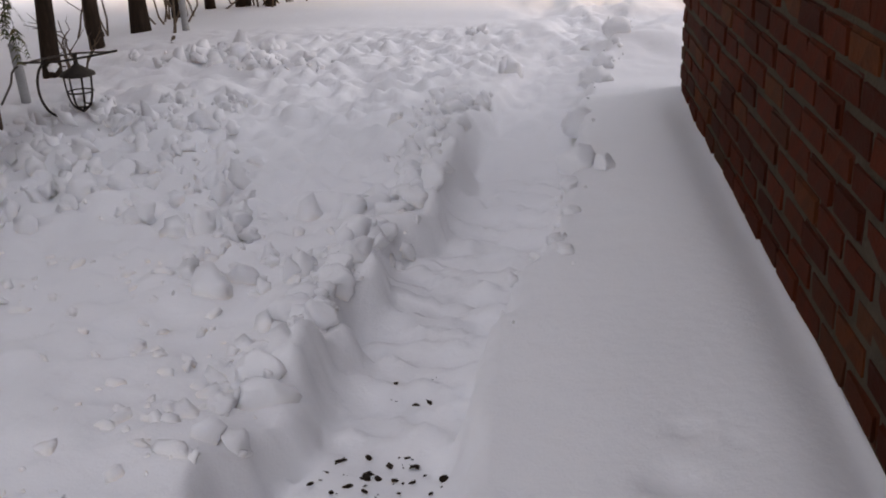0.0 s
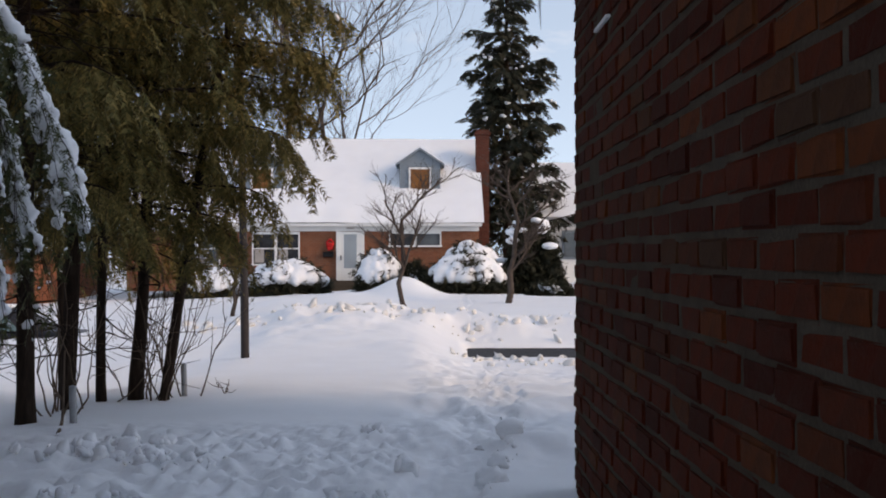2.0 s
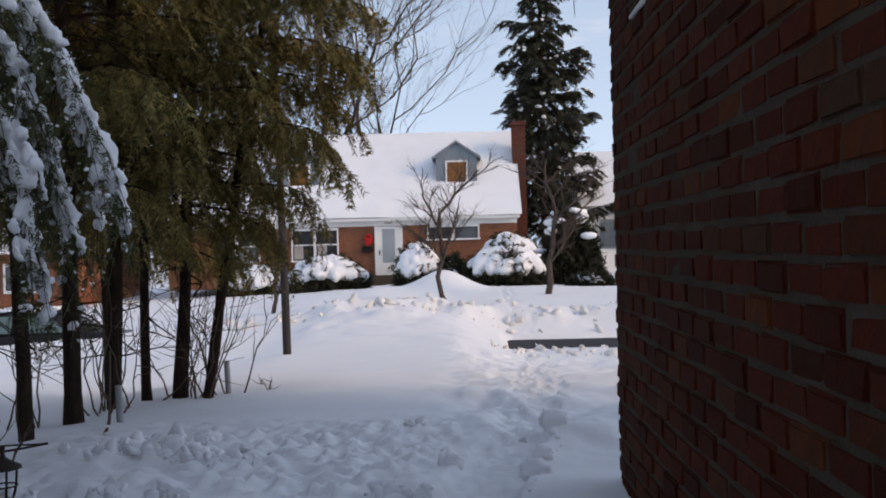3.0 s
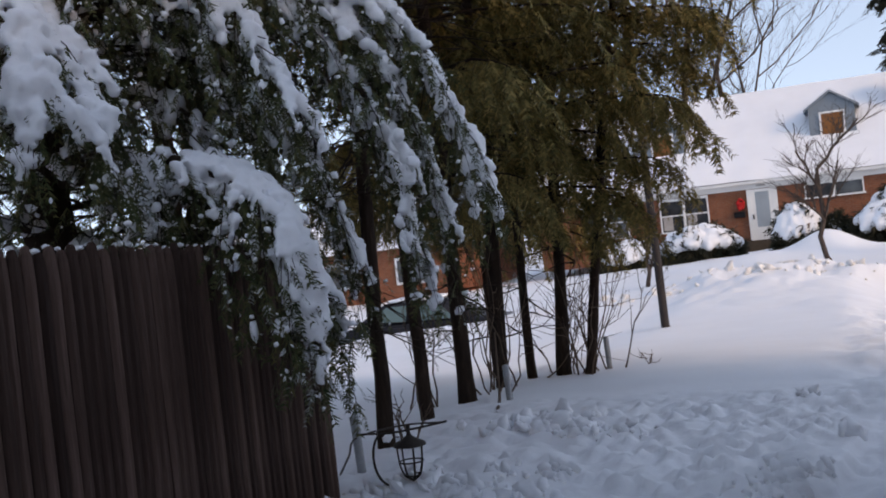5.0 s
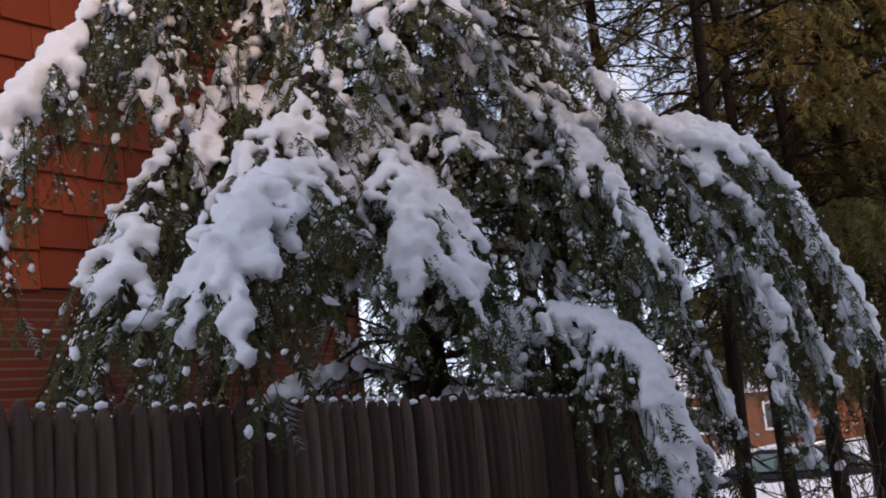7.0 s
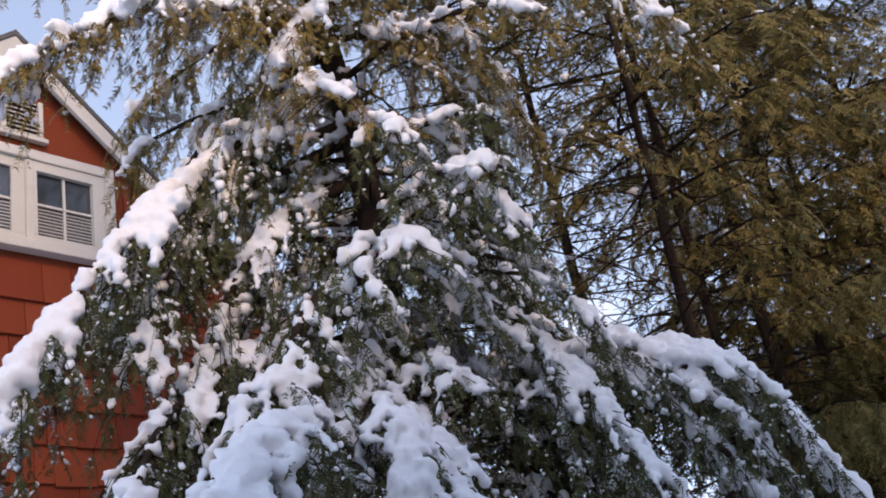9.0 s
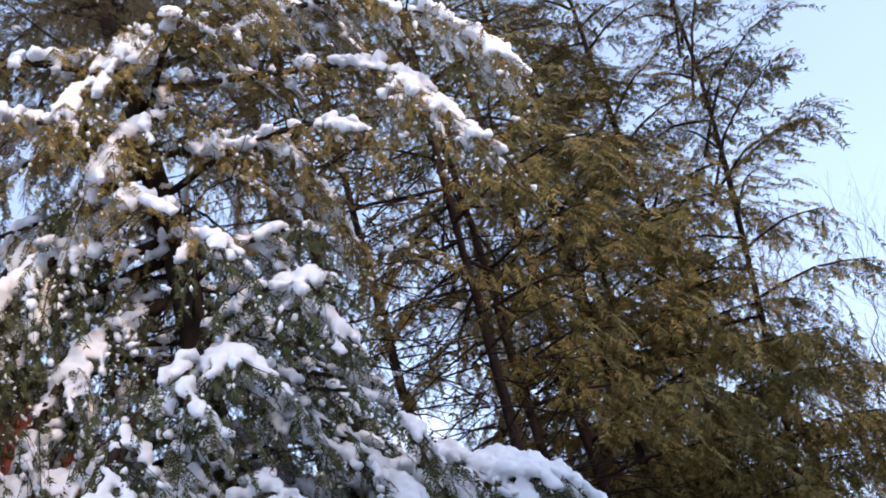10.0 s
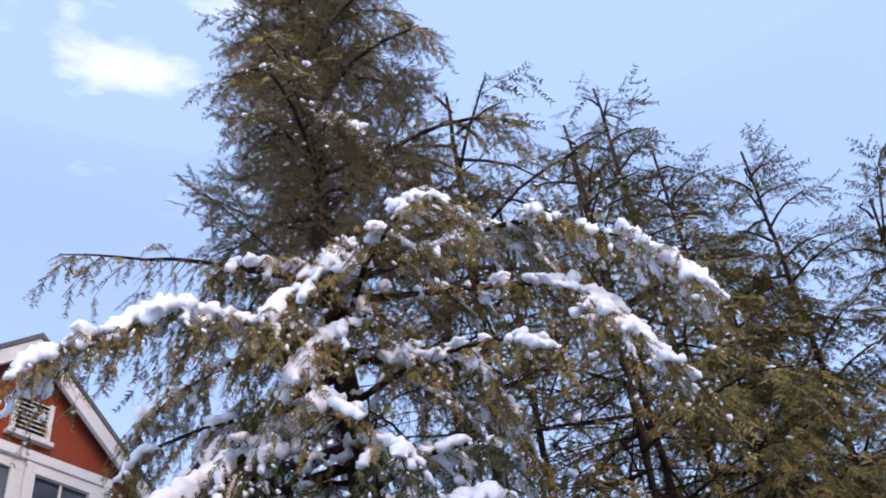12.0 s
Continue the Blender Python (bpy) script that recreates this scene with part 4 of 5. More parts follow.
row_tree(-2.70, 3.82, 0.07, 7.0, (0.0, 0.3), 30, 1.1, 4.7, 0.05, 0.5, dead=70, dead_reach=0.8)


# ---- stakes, lantern and pole by the drive ----
def stake(x, y, h, lean):
    z = gz(x, y)
    e = thing("metal_post", "short grey metal post standing in the snow", "post", "posts along the drive", at=(x, y, z - 0.2))
    P = np.array([(0, 0, 0), (lean * 0.5, 0, (h + 0.2) * 0.5), (lean, 0, h + 0.2)])
    part("shaft", mesh_np("shaft", *tube(P, 0.021, 10), STAKE), None, e)
    V, F = tube(P[-1] + np.array([(0, 0, -0.004), (0, 0, 0.006), (0, 0, 0.012)]), [0.023, 0.021, 0.003], 10)
    part("cap", mesh_np("cap", V, F, STAKE), None, e)


stake(-2.20, 4.20, 0.25, -0.02)
stake(-2.10, 6.06, 0.21, -0.01)
stake(-1.79, 7.50, 0.23, -0.015)
pole_z = gz(-2.38, 13.2)
e = thing("utility_pole", "thin dark weathered pole standing in the snow", "pole", at=(-2.38, 13.2, pole_z - 0.2))
part("shaft", mesh_np("shaft", *tube(np.array([(0, 0, 0), (-0.01, 0, 1), (-0.03, 0, 2.0), (-0.08, 0, 4.6)]), [0.055, 0.052, 0.048, 0.042], 12), POLE), None, e)
part("clamp", mesh_np("clamp", *tube(np.array([(-0.013, 0, 1.63), (-0.013, 0, 1.67)]), 0.06, 12), POLE), None, e)

LX, LY = -1.83, 3.93
lz = gz(LX, LY)
e = thing("garden_lantern", "rusty wire garden lantern hanging from a bent rod over the snow", "lantern", at=(LX, LY, lz))
e.scale = (0.95, 0.95, 0.88)
cage_top, cage_bot = 0.185, 0.045
for k in range(7):
    a = 6.283 * k / 7
    p = np.array([(0.058 * math.cos(a), 0.058 * math.sin(a), cage_top), (0.052 * math.cos(a), 0.052 * math.sin(a), 0.10), (0.034 * math.cos(a), 0.034 * math.sin(a), cage_bot), (0.0, 0.0, 0.015)])
    part("cage_wire", mesh_np("cage_wire", *tube(spline(p, 9), 0.004, 5), IRON), None, e)
for z, r in ((cage_top, 0.060), (0.11, 0.054), (cage_bot, 0.036)):
    a = np.linspace(0, 6.283, 17)
    part("cage_ring", mesh_np("cage_ring", *tube(np.stack([r * np.cos(a), r * np.sin(a), np.full(17, z)], -1), 0.004, 5), IRON), None, e)
part("roof", mesh_np("roof", *tube(np.array([(0, 0, cage_top), (0, 0, cage_top + 0.012), (0, 0, cage_top + 0.035), (0, 0, cage_top + 0.05)]), [0.075, 0.07, 0.03, 0.012], 12), IRON), None, e, "round rusty lid")
part("hanging_loop", mesh_np("hanging_loop", *tube(np.array([(0, 0, cage_top + 0.045), (0.0, 0, cage_top + 0.075), (0, 0, cage_top + 0.10)]), [0.012, 0.008, 0.012], 8), IRON), None, e)
a = np.linspace(0.4, 3.3, 14)
hook = np.stack([-0.10 - 0.075 * np.sin(a) , np.full(14, -0.02), 0.13 + 0.13 * np.cos(a)], -1)
part("hook", mesh_np("hook", *tube(hook, 0.006, 6), IRON), None, e)
part("rod", mesh_np("rod", *tube(np.array([(-0.28, 0.05, 0.235), (-0.1, 0.03, 0.24), (0.06, 0.03, 0.265), (0.17, 0.04, 0.285)]), 0.006, 6), IRON), None, e, "bent dark rod")

# ---- bare shrubs and dead branches under the evergreens ----
def shrub(name, label, x, y, count, height, spread, seed, category="shrub"):
    Rr = np.random.RandomState(seed)
    z = gz(x, y)
    e = thing(name, label, category)
    for _ in range(count):
        s = Soup()
        o = np.array([x + 0.25 * spread * Rr.randn(), y + 0.25 * spread * Rr.randn(), z - 0.05])
        d = np.array([spread * Rr.randn() * 0.6, spread * Rr.randn() * 0.6, height * (0.6 + 0.6 * Rr.rand())])
        q = np.linspace(0, 1, 8)[:, None]
        p = o + d * q + np.cumsum(Rr.randn(8, 3), 0) * 0.025 * height
        s.add(*tube(p, np.linspace(0.007, 0.002, 8), 4))
        for j in (3, 4, 5, 6):
            d2 = d * 0.3 + Rr.randn(3) * 0.22 * height
            p2 = p[j] + d2 * np.linspace(0, 1, 5)[:, None] + np.cumsum(Rr.randn(5, 3), 0) * 0.01
            s.add(*tube(p2, np.linspace(0.004, 0.0012, 5), 3))
        part("stem", s.mesh("stem", TWIG), None, e)


shrub("bare_shrub", "leafless shrub of thin brown stems under the evergreens", -2.35, 6.6, 8, 0.9, 0.35, 61)
shrub("bare_shrub", "leafless tangle of twigs by the end of the row", -2.0, 7.35, 16, 0.75, 0.5, 62)
shrub("bare_shrub", "leafless shrub of thin brown stems in the snow", -2.7, 6.2, 5, 0.7, 0.3, 63)
shrub("dry_weed", "thin dry weed poking out of the snow", -1.55, 7.7, 2, 0.18, 0.15, 64, "weed")
shrub("dry_weed", "thin dry stalks at the foot of a trunk", -2.3, 4.95, 4, 0.3, 0.12, 65, "weed")
e = thing("fallen_branch", "dark broken branch lying on the snow", "branch")
zb = gz(-2.1, 5.6)
part("stem", mesh_np("stem", *tube(spline([(-2.33, 6.55, zb + 0.38), (-2.18, 6.1, zb + 0.1), (-2.10, 5.85, zb + 0.03), (-2.02, 5.55, zb + 0.01)], 14), np.linspace(0.006, 0.012, 14), 6), TWIG), None, e)
part("twig", mesh_np("twig", *tube(spline([(-2.2, 6.15, zb + 0.12), (-2.3, 6.2, zb + 0.25), (-2.35, 6.3, zb + 0.45)], 9), np.linspace(0.006, 0.002, 9), 5), TWIG), None, e)

def stuck_snow(x, y, z, s):
    e = thing("snow_patch", "small patch of snow stuck to a trunk", "snow", "snow on the trunks")
    part("snow", mesh_np("snow", rough_blob(IV2, 7, 0.3) * np.array([0.6, 0.5, 1.0]) * s + np.array([x, y, z]), IF2, SNOW_BOUGH), None, e)


stuck_snow(-2.385, 6.095, 0.58, 0.055)
stuck_snow(-2.335, 4.76, 0.05, 0.045)
stuck_snow(-2.43, 5.525, 0.72, 0.04)
e = thing("wire", "thin dark wire strung from the fence to the metal post", "wire")
part("strand", mesh_np("strand", *tube(spline([(-2.09, 3.78, 0.10), (-2.18, 4.04, 0.12), (-2.21, 4.19, 0.17), (-2.12, 4.5, 0.16), (-2.0, 4.7, 0.13)], 16), 0.005, 5), IRON), None, e)
# ---- picket fence ----
F0, F1 = np.array([-1.89, -0.4]), np.array([-2.075, 3.69])
fdir = (F1 - F0) / np.linalg.norm(F1 - F0)
flen = np.linalg.norm(F1 - F0)
fence = thing("stockade_fence", "weathered brown stockade fence of round-topped pickets", "fence", at=(F0[0], F0[1], 0), rz=math.degrees(math.atan2(fdir[1], fdir[0])))
Rr = np.random.RandomState(8)


def fence_top(s):
    return 1.168 - 0.025 * s


def picket_mesh(w, seed):
    """A half-round picket with a rounded point, standing on z = 0 and 1.5 high."""
    r = np.random.RandomState(seed)
    zs = np.array([0, 0.4, 0.8, 1.15, 1.40, 1.45, 1.478, 1.495, 1.5])
    ws = np.array([1, 1, 1, 1, 1, 0.93, 0.75, 0.45, 0.16])
    bow = np.r_[0, r.randn(4) * 0.0010, 0, 0, 0, 0]
    prof = [(-0.5, 0.0), (-0.46, -0.42), (-0.2, -0.78), (0.2, -0.78), (0.46, -0.42), (0.5, 0.0)]
    V = np.array([[u * w * s + b, v * w * 0.62 * (0.5 + 0.5 * s), z] for z, s, b in zip(zs, ws, bow) for u, v in prof])
    k = len(prof)
    F = [[i * k + j, i * k + (j + 1) % k, (i + 1) * k + (j + 1) % k, (i + 1) * k + j] for i in range(len(zs) - 1) for j in range(k)]
    top = (len(zs) - 1) * k
    return mesh_np("picket", V, [np.array(F), np.array([[top + j for j in range(k)]])], WOOD_FENCE, False)


PICKETS = [picket_mesh(0.0465 + 0.001 * (s % 3), s) for s in range(6)]
npk = int(flen / 0.0445)
for k in range(npk):
    ob = part("picket", PICKETS[int(Rr.randint(6))], None, fence)
    s = 0.036 + k * flen / npk
    ob.matrix_basis = pose(s, 0.0012 * Rr.randn(), fence_top(s) - 1.5 + 0.007 * Rr.randn(), 0.04 * Rr.randn(), 0.04 * Rr.randn(), 2 * Rr.randn())
for z in (0.05, 0.80):
    part("rail", box_bm(0.02, 0.010, z, flen - 0.02, 0.055, z + 0.075, 0.006), WOOD_FENCE, fence)
for s in (0.5, 2.4, flen - 0.08):
    part("post", box_bm(s - 0.04, 0.058, -0.5, s + 0.04, 0.135, fence_top(s) - 0.08, 0.008), WOOD_FENCE, fence)
caps = Soup()
cs_, cp_ = [], []
for k in range(npk):
    s = 0.036 + k * flen / npk
    p = F0 + fdir * s
    cp_.append((p[0], p[1], fence_top(s) + 0.002 + 0.005 * Rr.randn()))
    cs_.append(0.007 + 0.006 * Rr.rand())
cs_ = np.array(cs_)[:, None]
caps.many(IV1, IF1, np.array(cp_), np.array([[1.2, 0, 0]]) * cs_, np.array([[0, 1.2, 0]]) * cs_, np.array([[0, 0, 0.8]]) * cs_)
ob = new("fence_snow", caps.mesh("fence_snow", SNOW_BOUGH))
tagged(ob, "small caps of snow on the picket tops", "snow", kind="stuff")

# ---- the red shingled house behind the fence ----
RX = -7.0
house = thing("red_house", "two-storey house with red shingle gable over dark red brick", "house")
APEX_Y, APEX_Z, SLOPE, HALF = 3.49, 6.60, 0.83, 3.3
EAVE_Z = APEX_Z - SLOPE * HALF
part("brick_wall", box_bm(RX - 6, APEX_Y - HALF, -1.2, RX, APEX_Y + HALF, 2.28), BRICK_NB, house, "dark red brick lower wall")
part("gable_wall", prism_bm([(APEX_Y - HALF, 2.284), (APEX_Y + HALF, 2.284), (APEX_Y + HALF, EAVE_Z - 0.03), (APEX_Y, APEX_Z - 0.05), (APEX_Y - HALF, EAVE_Z - 0.03)], "x", RX - 6, RX), SHINGLE_RED, house)
WY0, WY1, WZ0, WZ1 = 2.74, 4.30, 4.75, 5.48
for s in (-1, 1):
    y2 = APEX_Y + s * (HALF + 0.3)
    z2 = APEX_Z - SLOPE * (HALF + 0.3)
    part("roof", prism_bm([(APEX_Y, APEX_Z), (y2, z2), (y2, z2 + 0.04), (APEX_Y, APEX_Z + 0.05)], "x", RX - 6.2, RX + 0.17), ROOF_DARK, house)
    part("rake_board", prism_bm([(APEX_Y, APEX_Z - 0.16), (y2, z2 - 0.15), (y2, z2 - 0.004), (APEX_Y, APEX_Z - 0.004)], "x", RX + 0.11, RX + 0.155), TRIM_RED, house, "off-white rake board")
    part("roof_snow", prism_bm([(APEX_Y, APEX_Z + 0.054), (y2, z2 + 0.044), (y2, z2 + 0.08), (APEX_Y, APEX_Z + 0.10)], "x", RX - 6.2, RX - 0.10), SNOW, house, "snow on the roof")
win = part("window", box_bm(RX + 0.005, WY0 - 0.09, WZ1, RX + 0.10, WY1 + 0.09, WZ1 + 0.09, 0.006), TRIM_RED, house, "white sliding window with grilles")
part("window_sill", box_bm(RX + 0.005, WY0 - 0.10, WZ0 - 0.09, RX + 0.12, WY1 + 0.10, WZ0, 0.006), TRIM_RED, win)
part("side_frame", box_bm(RX + 0.005, WY0 - 0.09, WZ0, RX + 0.10, WY0, WZ1, 0.006), TRIM_RED, win)
part("side_frame", box_bm(RX + 0.005, WY1, WZ0, RX + 0.10, WY1 + 0.09, WZ1, 0.006), TRIM_RED, win)
part("mullion", box_bm(RX + 0.005, 3.60, WZ0, RX + 0.085, 3.66, WZ1, 0.005), TRIM_RED, win)
for y0, y1, proud in ((WY0, 3.60, 0.0), (3.66, WY1, 0.02)):
    part("pane", box_bm(RX + 0.02, y0, WZ0, RX + 0.03, y1, WZ1), GLASS, win)
    for a0, a1, z0, z1 in ((y0, y1, WZ0, WZ0 + 0.06), (y0, y1, WZ1 - 0.09, WZ1), (y0, y0 + 0.035, WZ0 + 0.06, WZ1 - 0.09), (y1 - 0.11, y1, WZ0 + 0.06, WZ1 - 0.09)):
        part("sash", box_bm(RX + 0.03, a0, z0, RX + 0.06 + proud, a1, z1, 0.003), TRIM_RED, win)
    ya, yb, zm = y0 + 0.035, y1 - 0.11, (WZ0 + WZ1) / 2 - 0.015
    part("grille_bar", box_bm(RX + 0.034, ya, zm - 0.010, RX + 0.05, yb, zm + 0.010), TRIM_RED, win)
    part("grille_bar", box_bm(RX + 0.036, (ya + yb) / 2 - 0.010, WZ0 + 0.06, RX + 0.052, (ya + yb) / 2 + 0.010, WZ1 - 0.09), TRIM_RED, win)
    for k in range(9):
        z = WZ0 + 0.07 + k * 0.03
        part("blind_slat", box_bm(RX + 0.0305, ya, z, RX + 0.033, yb, z + 0.013), CURTAIN, win)
vent = part("gable_vent", box_bm(RX + 0.01, 3.42, 5.72, RX + 0.05, 3.46, 6.08, 0.004), TRIM_RED, house, "louvred gable vent")
part("vent_side", box_bm(RX + 0.01, 3.74, 5.72, RX + 0.05, 3.78, 6.08, 0.004), TRIM_RED, vent)
part("vent_sill", box_bm(RX + 0.01, 3.39, 5.68, RX + 0.075, 3.81, 5.72, 0.004), TRIM_RED, vent)
part("vent_back", box_bm(RX + 0.01, 3.46, 5.72, RX + 0.014, 3.74, 6.08), BLACK, vent)
for k in range(8):
    z = 5.735 + k * 0.043
    part("louvre", prism_bm([(RX + 0.016, z + 0.03), (RX + 0.05, z), (RX + 0.05, z + 0.008), (RX + 0.016, z + 0.038)], "y", 3.46, 3.74), TRIM_RED, vent)
# shingle courses, each piece proud of the wall
Rs = np.random.RandomState(4)
sh_mesh = []
for k in range(5):
    w = 0.20 + 0.045 * k
    bm = prism_bm([(0.002, 0.0), (0.046, 0.004), (0.042, 0.03), (0.008, 0.34), (0.002, 0.34)], "y", 0.0, w)
    me = bpy.data.meshes.new("shingle")
    bm.to_mesh(me)
    bm.free()
    me.materials.append(SHINGLE_RED)
    sh_mesh.append((w, me))
rest = Soup()
count = 0
for c in range(16):
    z = 2.26 + c * 0.285
    yl = max(APEX_Y - HALF, APEX_Y - (APEX_Z - z - 0.38) / SLOPE)
    yr = min(APEX_Y + HALF, APEX_Y + (APEX_Z - z - 0.38) / SLOPE)
    y = yl - 0.2 * Rs.rand()
    while y < yr - 0.05:
        w, me = sh_mesh[Rs.randint(5)]
        y1 = y + w
        hit_win = y1 > WY0 - 0.09 and y < WY1 + 0.09 and z + 0.3 > WZ0 - 0.05 and z < WZ1 + 0.06
        hit_vent = y1 > 3.40 and y < 3.80 and z + 0.3 > 5.70 and z < 6.06
        if not hit_win and not hit_vent and y > yl - 0.02 and y1 < yr + 0.04:
            if count < 300 and y > 2.2:
                ob = part("shingle", me, None, house)
                ob.matrix_basis = pose(RX, y, z + 0.012 * Rs.randn(), 0, 0, 0)
                count += 1
            else:
                V = np.array([v.co[:] for v in me.vertices]) + np.array([RX, y, z + 0.012 * Rs.randn()])
                F4 = np.array([list(p.vertices) for p in me.polygons if len(p.vertices) == 4])
                F5 = np.array([list(p.vertices) for p in me.polygons if len(p.vertices) == 5])
                base = rest.n
                rest.add(V, F4)
                rest.F.setdefault(5, []).append(F5 + base)
        y = y1 + 0.006
if rest.V:
    tagged(part("shingle_courses", rest.mesh("shingle_courses", SHINGLE_RED, False), None, house), kind="stuff")

# ---- the brick house across the street ----
HY = 39.0
far = thing("brick_cape_house", "small brick house with a snow-covered roof and a grey dormer", "house")
X0, X1 = -11.5, 1.85
gz_h = -0.45
part("front_wall", box_bm(X0, HY, gz_h, X1, HY + 0.25, 2.12), BRICK_FAR, far, "orange brick front wall")
part("side_wall", prism_bm([(HY + 0.25, gz_h), (HY + 8.4, gz_h), (HY + 8.4, 2.0), (HY + 4.3, 5.2), (HY + 0.25, 2.0)], "x", X1 - 0.25, X1 - 0.002), BRICK_FAR, far)
part("side_wall", prism_bm([(HY + 0.25, gz_h), (HY + 8.4, gz_h), (HY + 8.4, 2.0), (HY + 4.3, 5.2), (HY + 0.25, 2.0)], "x", X0 + 0.002, X0 + 0.25), BRICK_FAR, far)
part("frieze_board", box_bm(X0, HY - 0.05, 1.82, X1, HY - 0.004, 2.14, 0.01), WHITE, far)
part("eave", box_bm(X0 - 0.1, HY - 0.35, 2.0, X1 + 0.1, HY + 0.1, 2.12, 0.02), WHITE, far)
RYF, RZF = HY + 4.3, 5.66
roof = part("roof", prism_bm([(HY - 0.35, 2.124), (RYF, RZF - 0.15), (HY + 8.8, 2.124)], "x", X0 - 0.15, X1 + 0.15), ROOF_DARK, far)
# thick snow on the front slope with a soft uneven lower edge
nx, ny = 110, 26
us, vs = np.linspace(X0 - 0.18, X1 + 0.18, nx), np.linspace(0, 1, ny)
uu, vv = np.meshgrid(us, vs, indexing="ij")
lip = 0.02 * fbm(uu * 1.5, vv * 0 + 2, 3, 14)
yv = HY - 0.38 + lip * (1 - vv) + (RYF - HY + 0.38) * vv
zv = 2.13 + (RZF - 2.13) * vv + 0.14 * np.minimum(1, vv * 14) ** 0.5 + 0.02 * fbm(uu * 0.8, vv * 4, 3, 15)
i = np.arange(nx - 1)[:, None] * ny + np.arange(ny - 1)[None, :]
part("roof_snow", mesh_np("roof_snow", np.stack([uu, yv, zv], -1).reshape(-1, 3), np.stack([i, i + ny, i + ny + 1, i + 1], -1).reshape(-1, 4), SNOW), None, far, "thick smooth snow on the roof")


def dormer(xc):
    w, y0, z0, ze, za = 0.80, 40.3, 3.35, 4.55, 5.08
    d = part("dormer", prism_bm([(xc - w, z0), (xc + w, z0), (xc + w, ze), (xc, za - 0.06), (xc - w, ze)], "y", y0, y0 + 2.6), GREY_SIDING, far, "blue-grey gabled dormer")
    for s in (-1, 1):
        part("dormer_roof", prism_bm([(xc, za - 0.04), (xc + s * (w + 0.16), ze - 0.14), (xc + s * (w + 0.16), ze - 0.06), (xc, za + 0.04)], "y", y0 - 0.14, y0 + 2.6), GREY_SIDING, d)
        part("dormer_snow", prism_bm([(xc, za + 0.044), (xc + s * (w + 0.13), ze - 0.054), (xc + s * (w + 0.13), ze + 0.0), (xc, za + 0.12)], "y", y0 - 0.1, y0 + 2.6), SNOW, d, "snow on the dormer roof")
    f = 0.07
    wx, z1, z2 = 0.44, 3.42, 4.28
    for a in ((xc - wx, z1, xc - wx + f, z2), (xc + wx - f, z1, xc + wx, z2), (xc - wx, z2, xc + wx, z2 + f), (xc - wx, z1 - f, xc + wx, z1)):
        part("window_frame", box_bm(a[0], y0 - 0.06, a[1], a[2], y0 - 0.004, a[3]), WHITE, d)
    part("blind", box_bm(xc - wx + f, y0 - 0.02, z1, xc - 0.012, y0 - 0.004, z2), BLIND, d, "orange-brown wooden blind")
    part("blind", box_bm(xc + 0.012, y0 - 0.02, z1, xc + wx - f, y0 - 0.004, z2), BLIND, d, "orange-brown wooden blind")
    part("meeting_stile", box_bm(xc - 0.012, y0 - 0.03, z1, xc + 0.012, y0 - 0.004, z2), BLIND, d)


dormer(-0.40)
dormer(-6.60)


def window_far(x0, x1, z0, z1, cols, glass, blind=None):
    f = 0.10
    w = part("window", box_bm(x0, HY - 0.07, z1 - f, x1, HY - 0.004, z1), WHITE, far, "white-framed double window")
    part("window_sill", box_bm(x0 - 0.04, HY - 0.12, z0 - 0.06, x1 + 0.04, HY - 0.004, z0), WHITE, w)
    step = (x1 - x0) / cols
    for k in range(cols + 1):
        xm = x0 + k * step
        part("stile", box_bm(max(x0, xm - f / 2), HY - 0.068, z0, min(x1, xm + f / 2), HY - 0.004, z1 - f), WHITE, w)
    for k in range(cols):
        a, b = x0 + k * step + f / 2, x0 + (k + 1) * step - f / 2
        part("pane", box_bm(a, HY - 0.03, z0, b, HY - 0.006, z1 - f), glass, w)
        if z1 - z0 > 0.9:
            part("meeting_rail", box_bm(a, HY - 0.05, (z0 + z1) / 2 - 0.05, b, HY - 0.004, (z0 + z1) / 2 + 0.0), WHITE, w)
            part("curtain", box_bm(a + 0.05, HY - 0.034, z0 + 0.05, a + 0.5 * (b - a), HY - 0.031, (z0 + z1) / 2 - 0.06), CURTAIN, w)


window_far(-6.75, -4.95, 0.58, 1.80, 2, GLASS)
window_far(-9.75, -7.95, 0.58, 1.80, 2, GLASS)
window_far(-1.56, 0.42, 1.28, 1.82, 2, GLASS)
door = part("door", box_bm(-3.42, HY - 0.09, -0.05, -2.64, HY - 0.03, 1.80), WHITE, far, "white storm door with a tall grey pane")
part("door_glass", box_bm(-3.27, HY - 0.10, 0.42, -2.79, HY - 0.091, 1.70), DOOR_GLASS, door)
part("handle", box_bm(-3.40, HY - 0.15, 0.72, -3.36, HY - 0.092, 0.90), BLACK, door)
for a in ((-3.56, -3.42), (-2.64, -2.50)):
    part("door_frame", box_bm(a[0], HY - 0.11, -0.05, a[1], HY - 0.004, 1.81), WHITE, door)
part("number_plate", box_bm(-3.18, HY - 0.07, 1.90, -2.88, HY - 0.051, 1.96), CURTAIN, far)
part("stoop", box_bm(-3.7, HY - 1.0, -0.5, -2.35, HY - 0.12, -0.06, 0.02), MORTAR, far, "front step")
bm = box_bm(X1 + 0.0, 41.2, -0.5, X1 + 0.52, 42.0, 5.95, 0.01)
# Darker brick than the house walls puts the face's shade into its colour.
ch = part("chimney", bm, BRICK_NB, far, "tall brick chimney, its face's shade painted as dark red-brown")
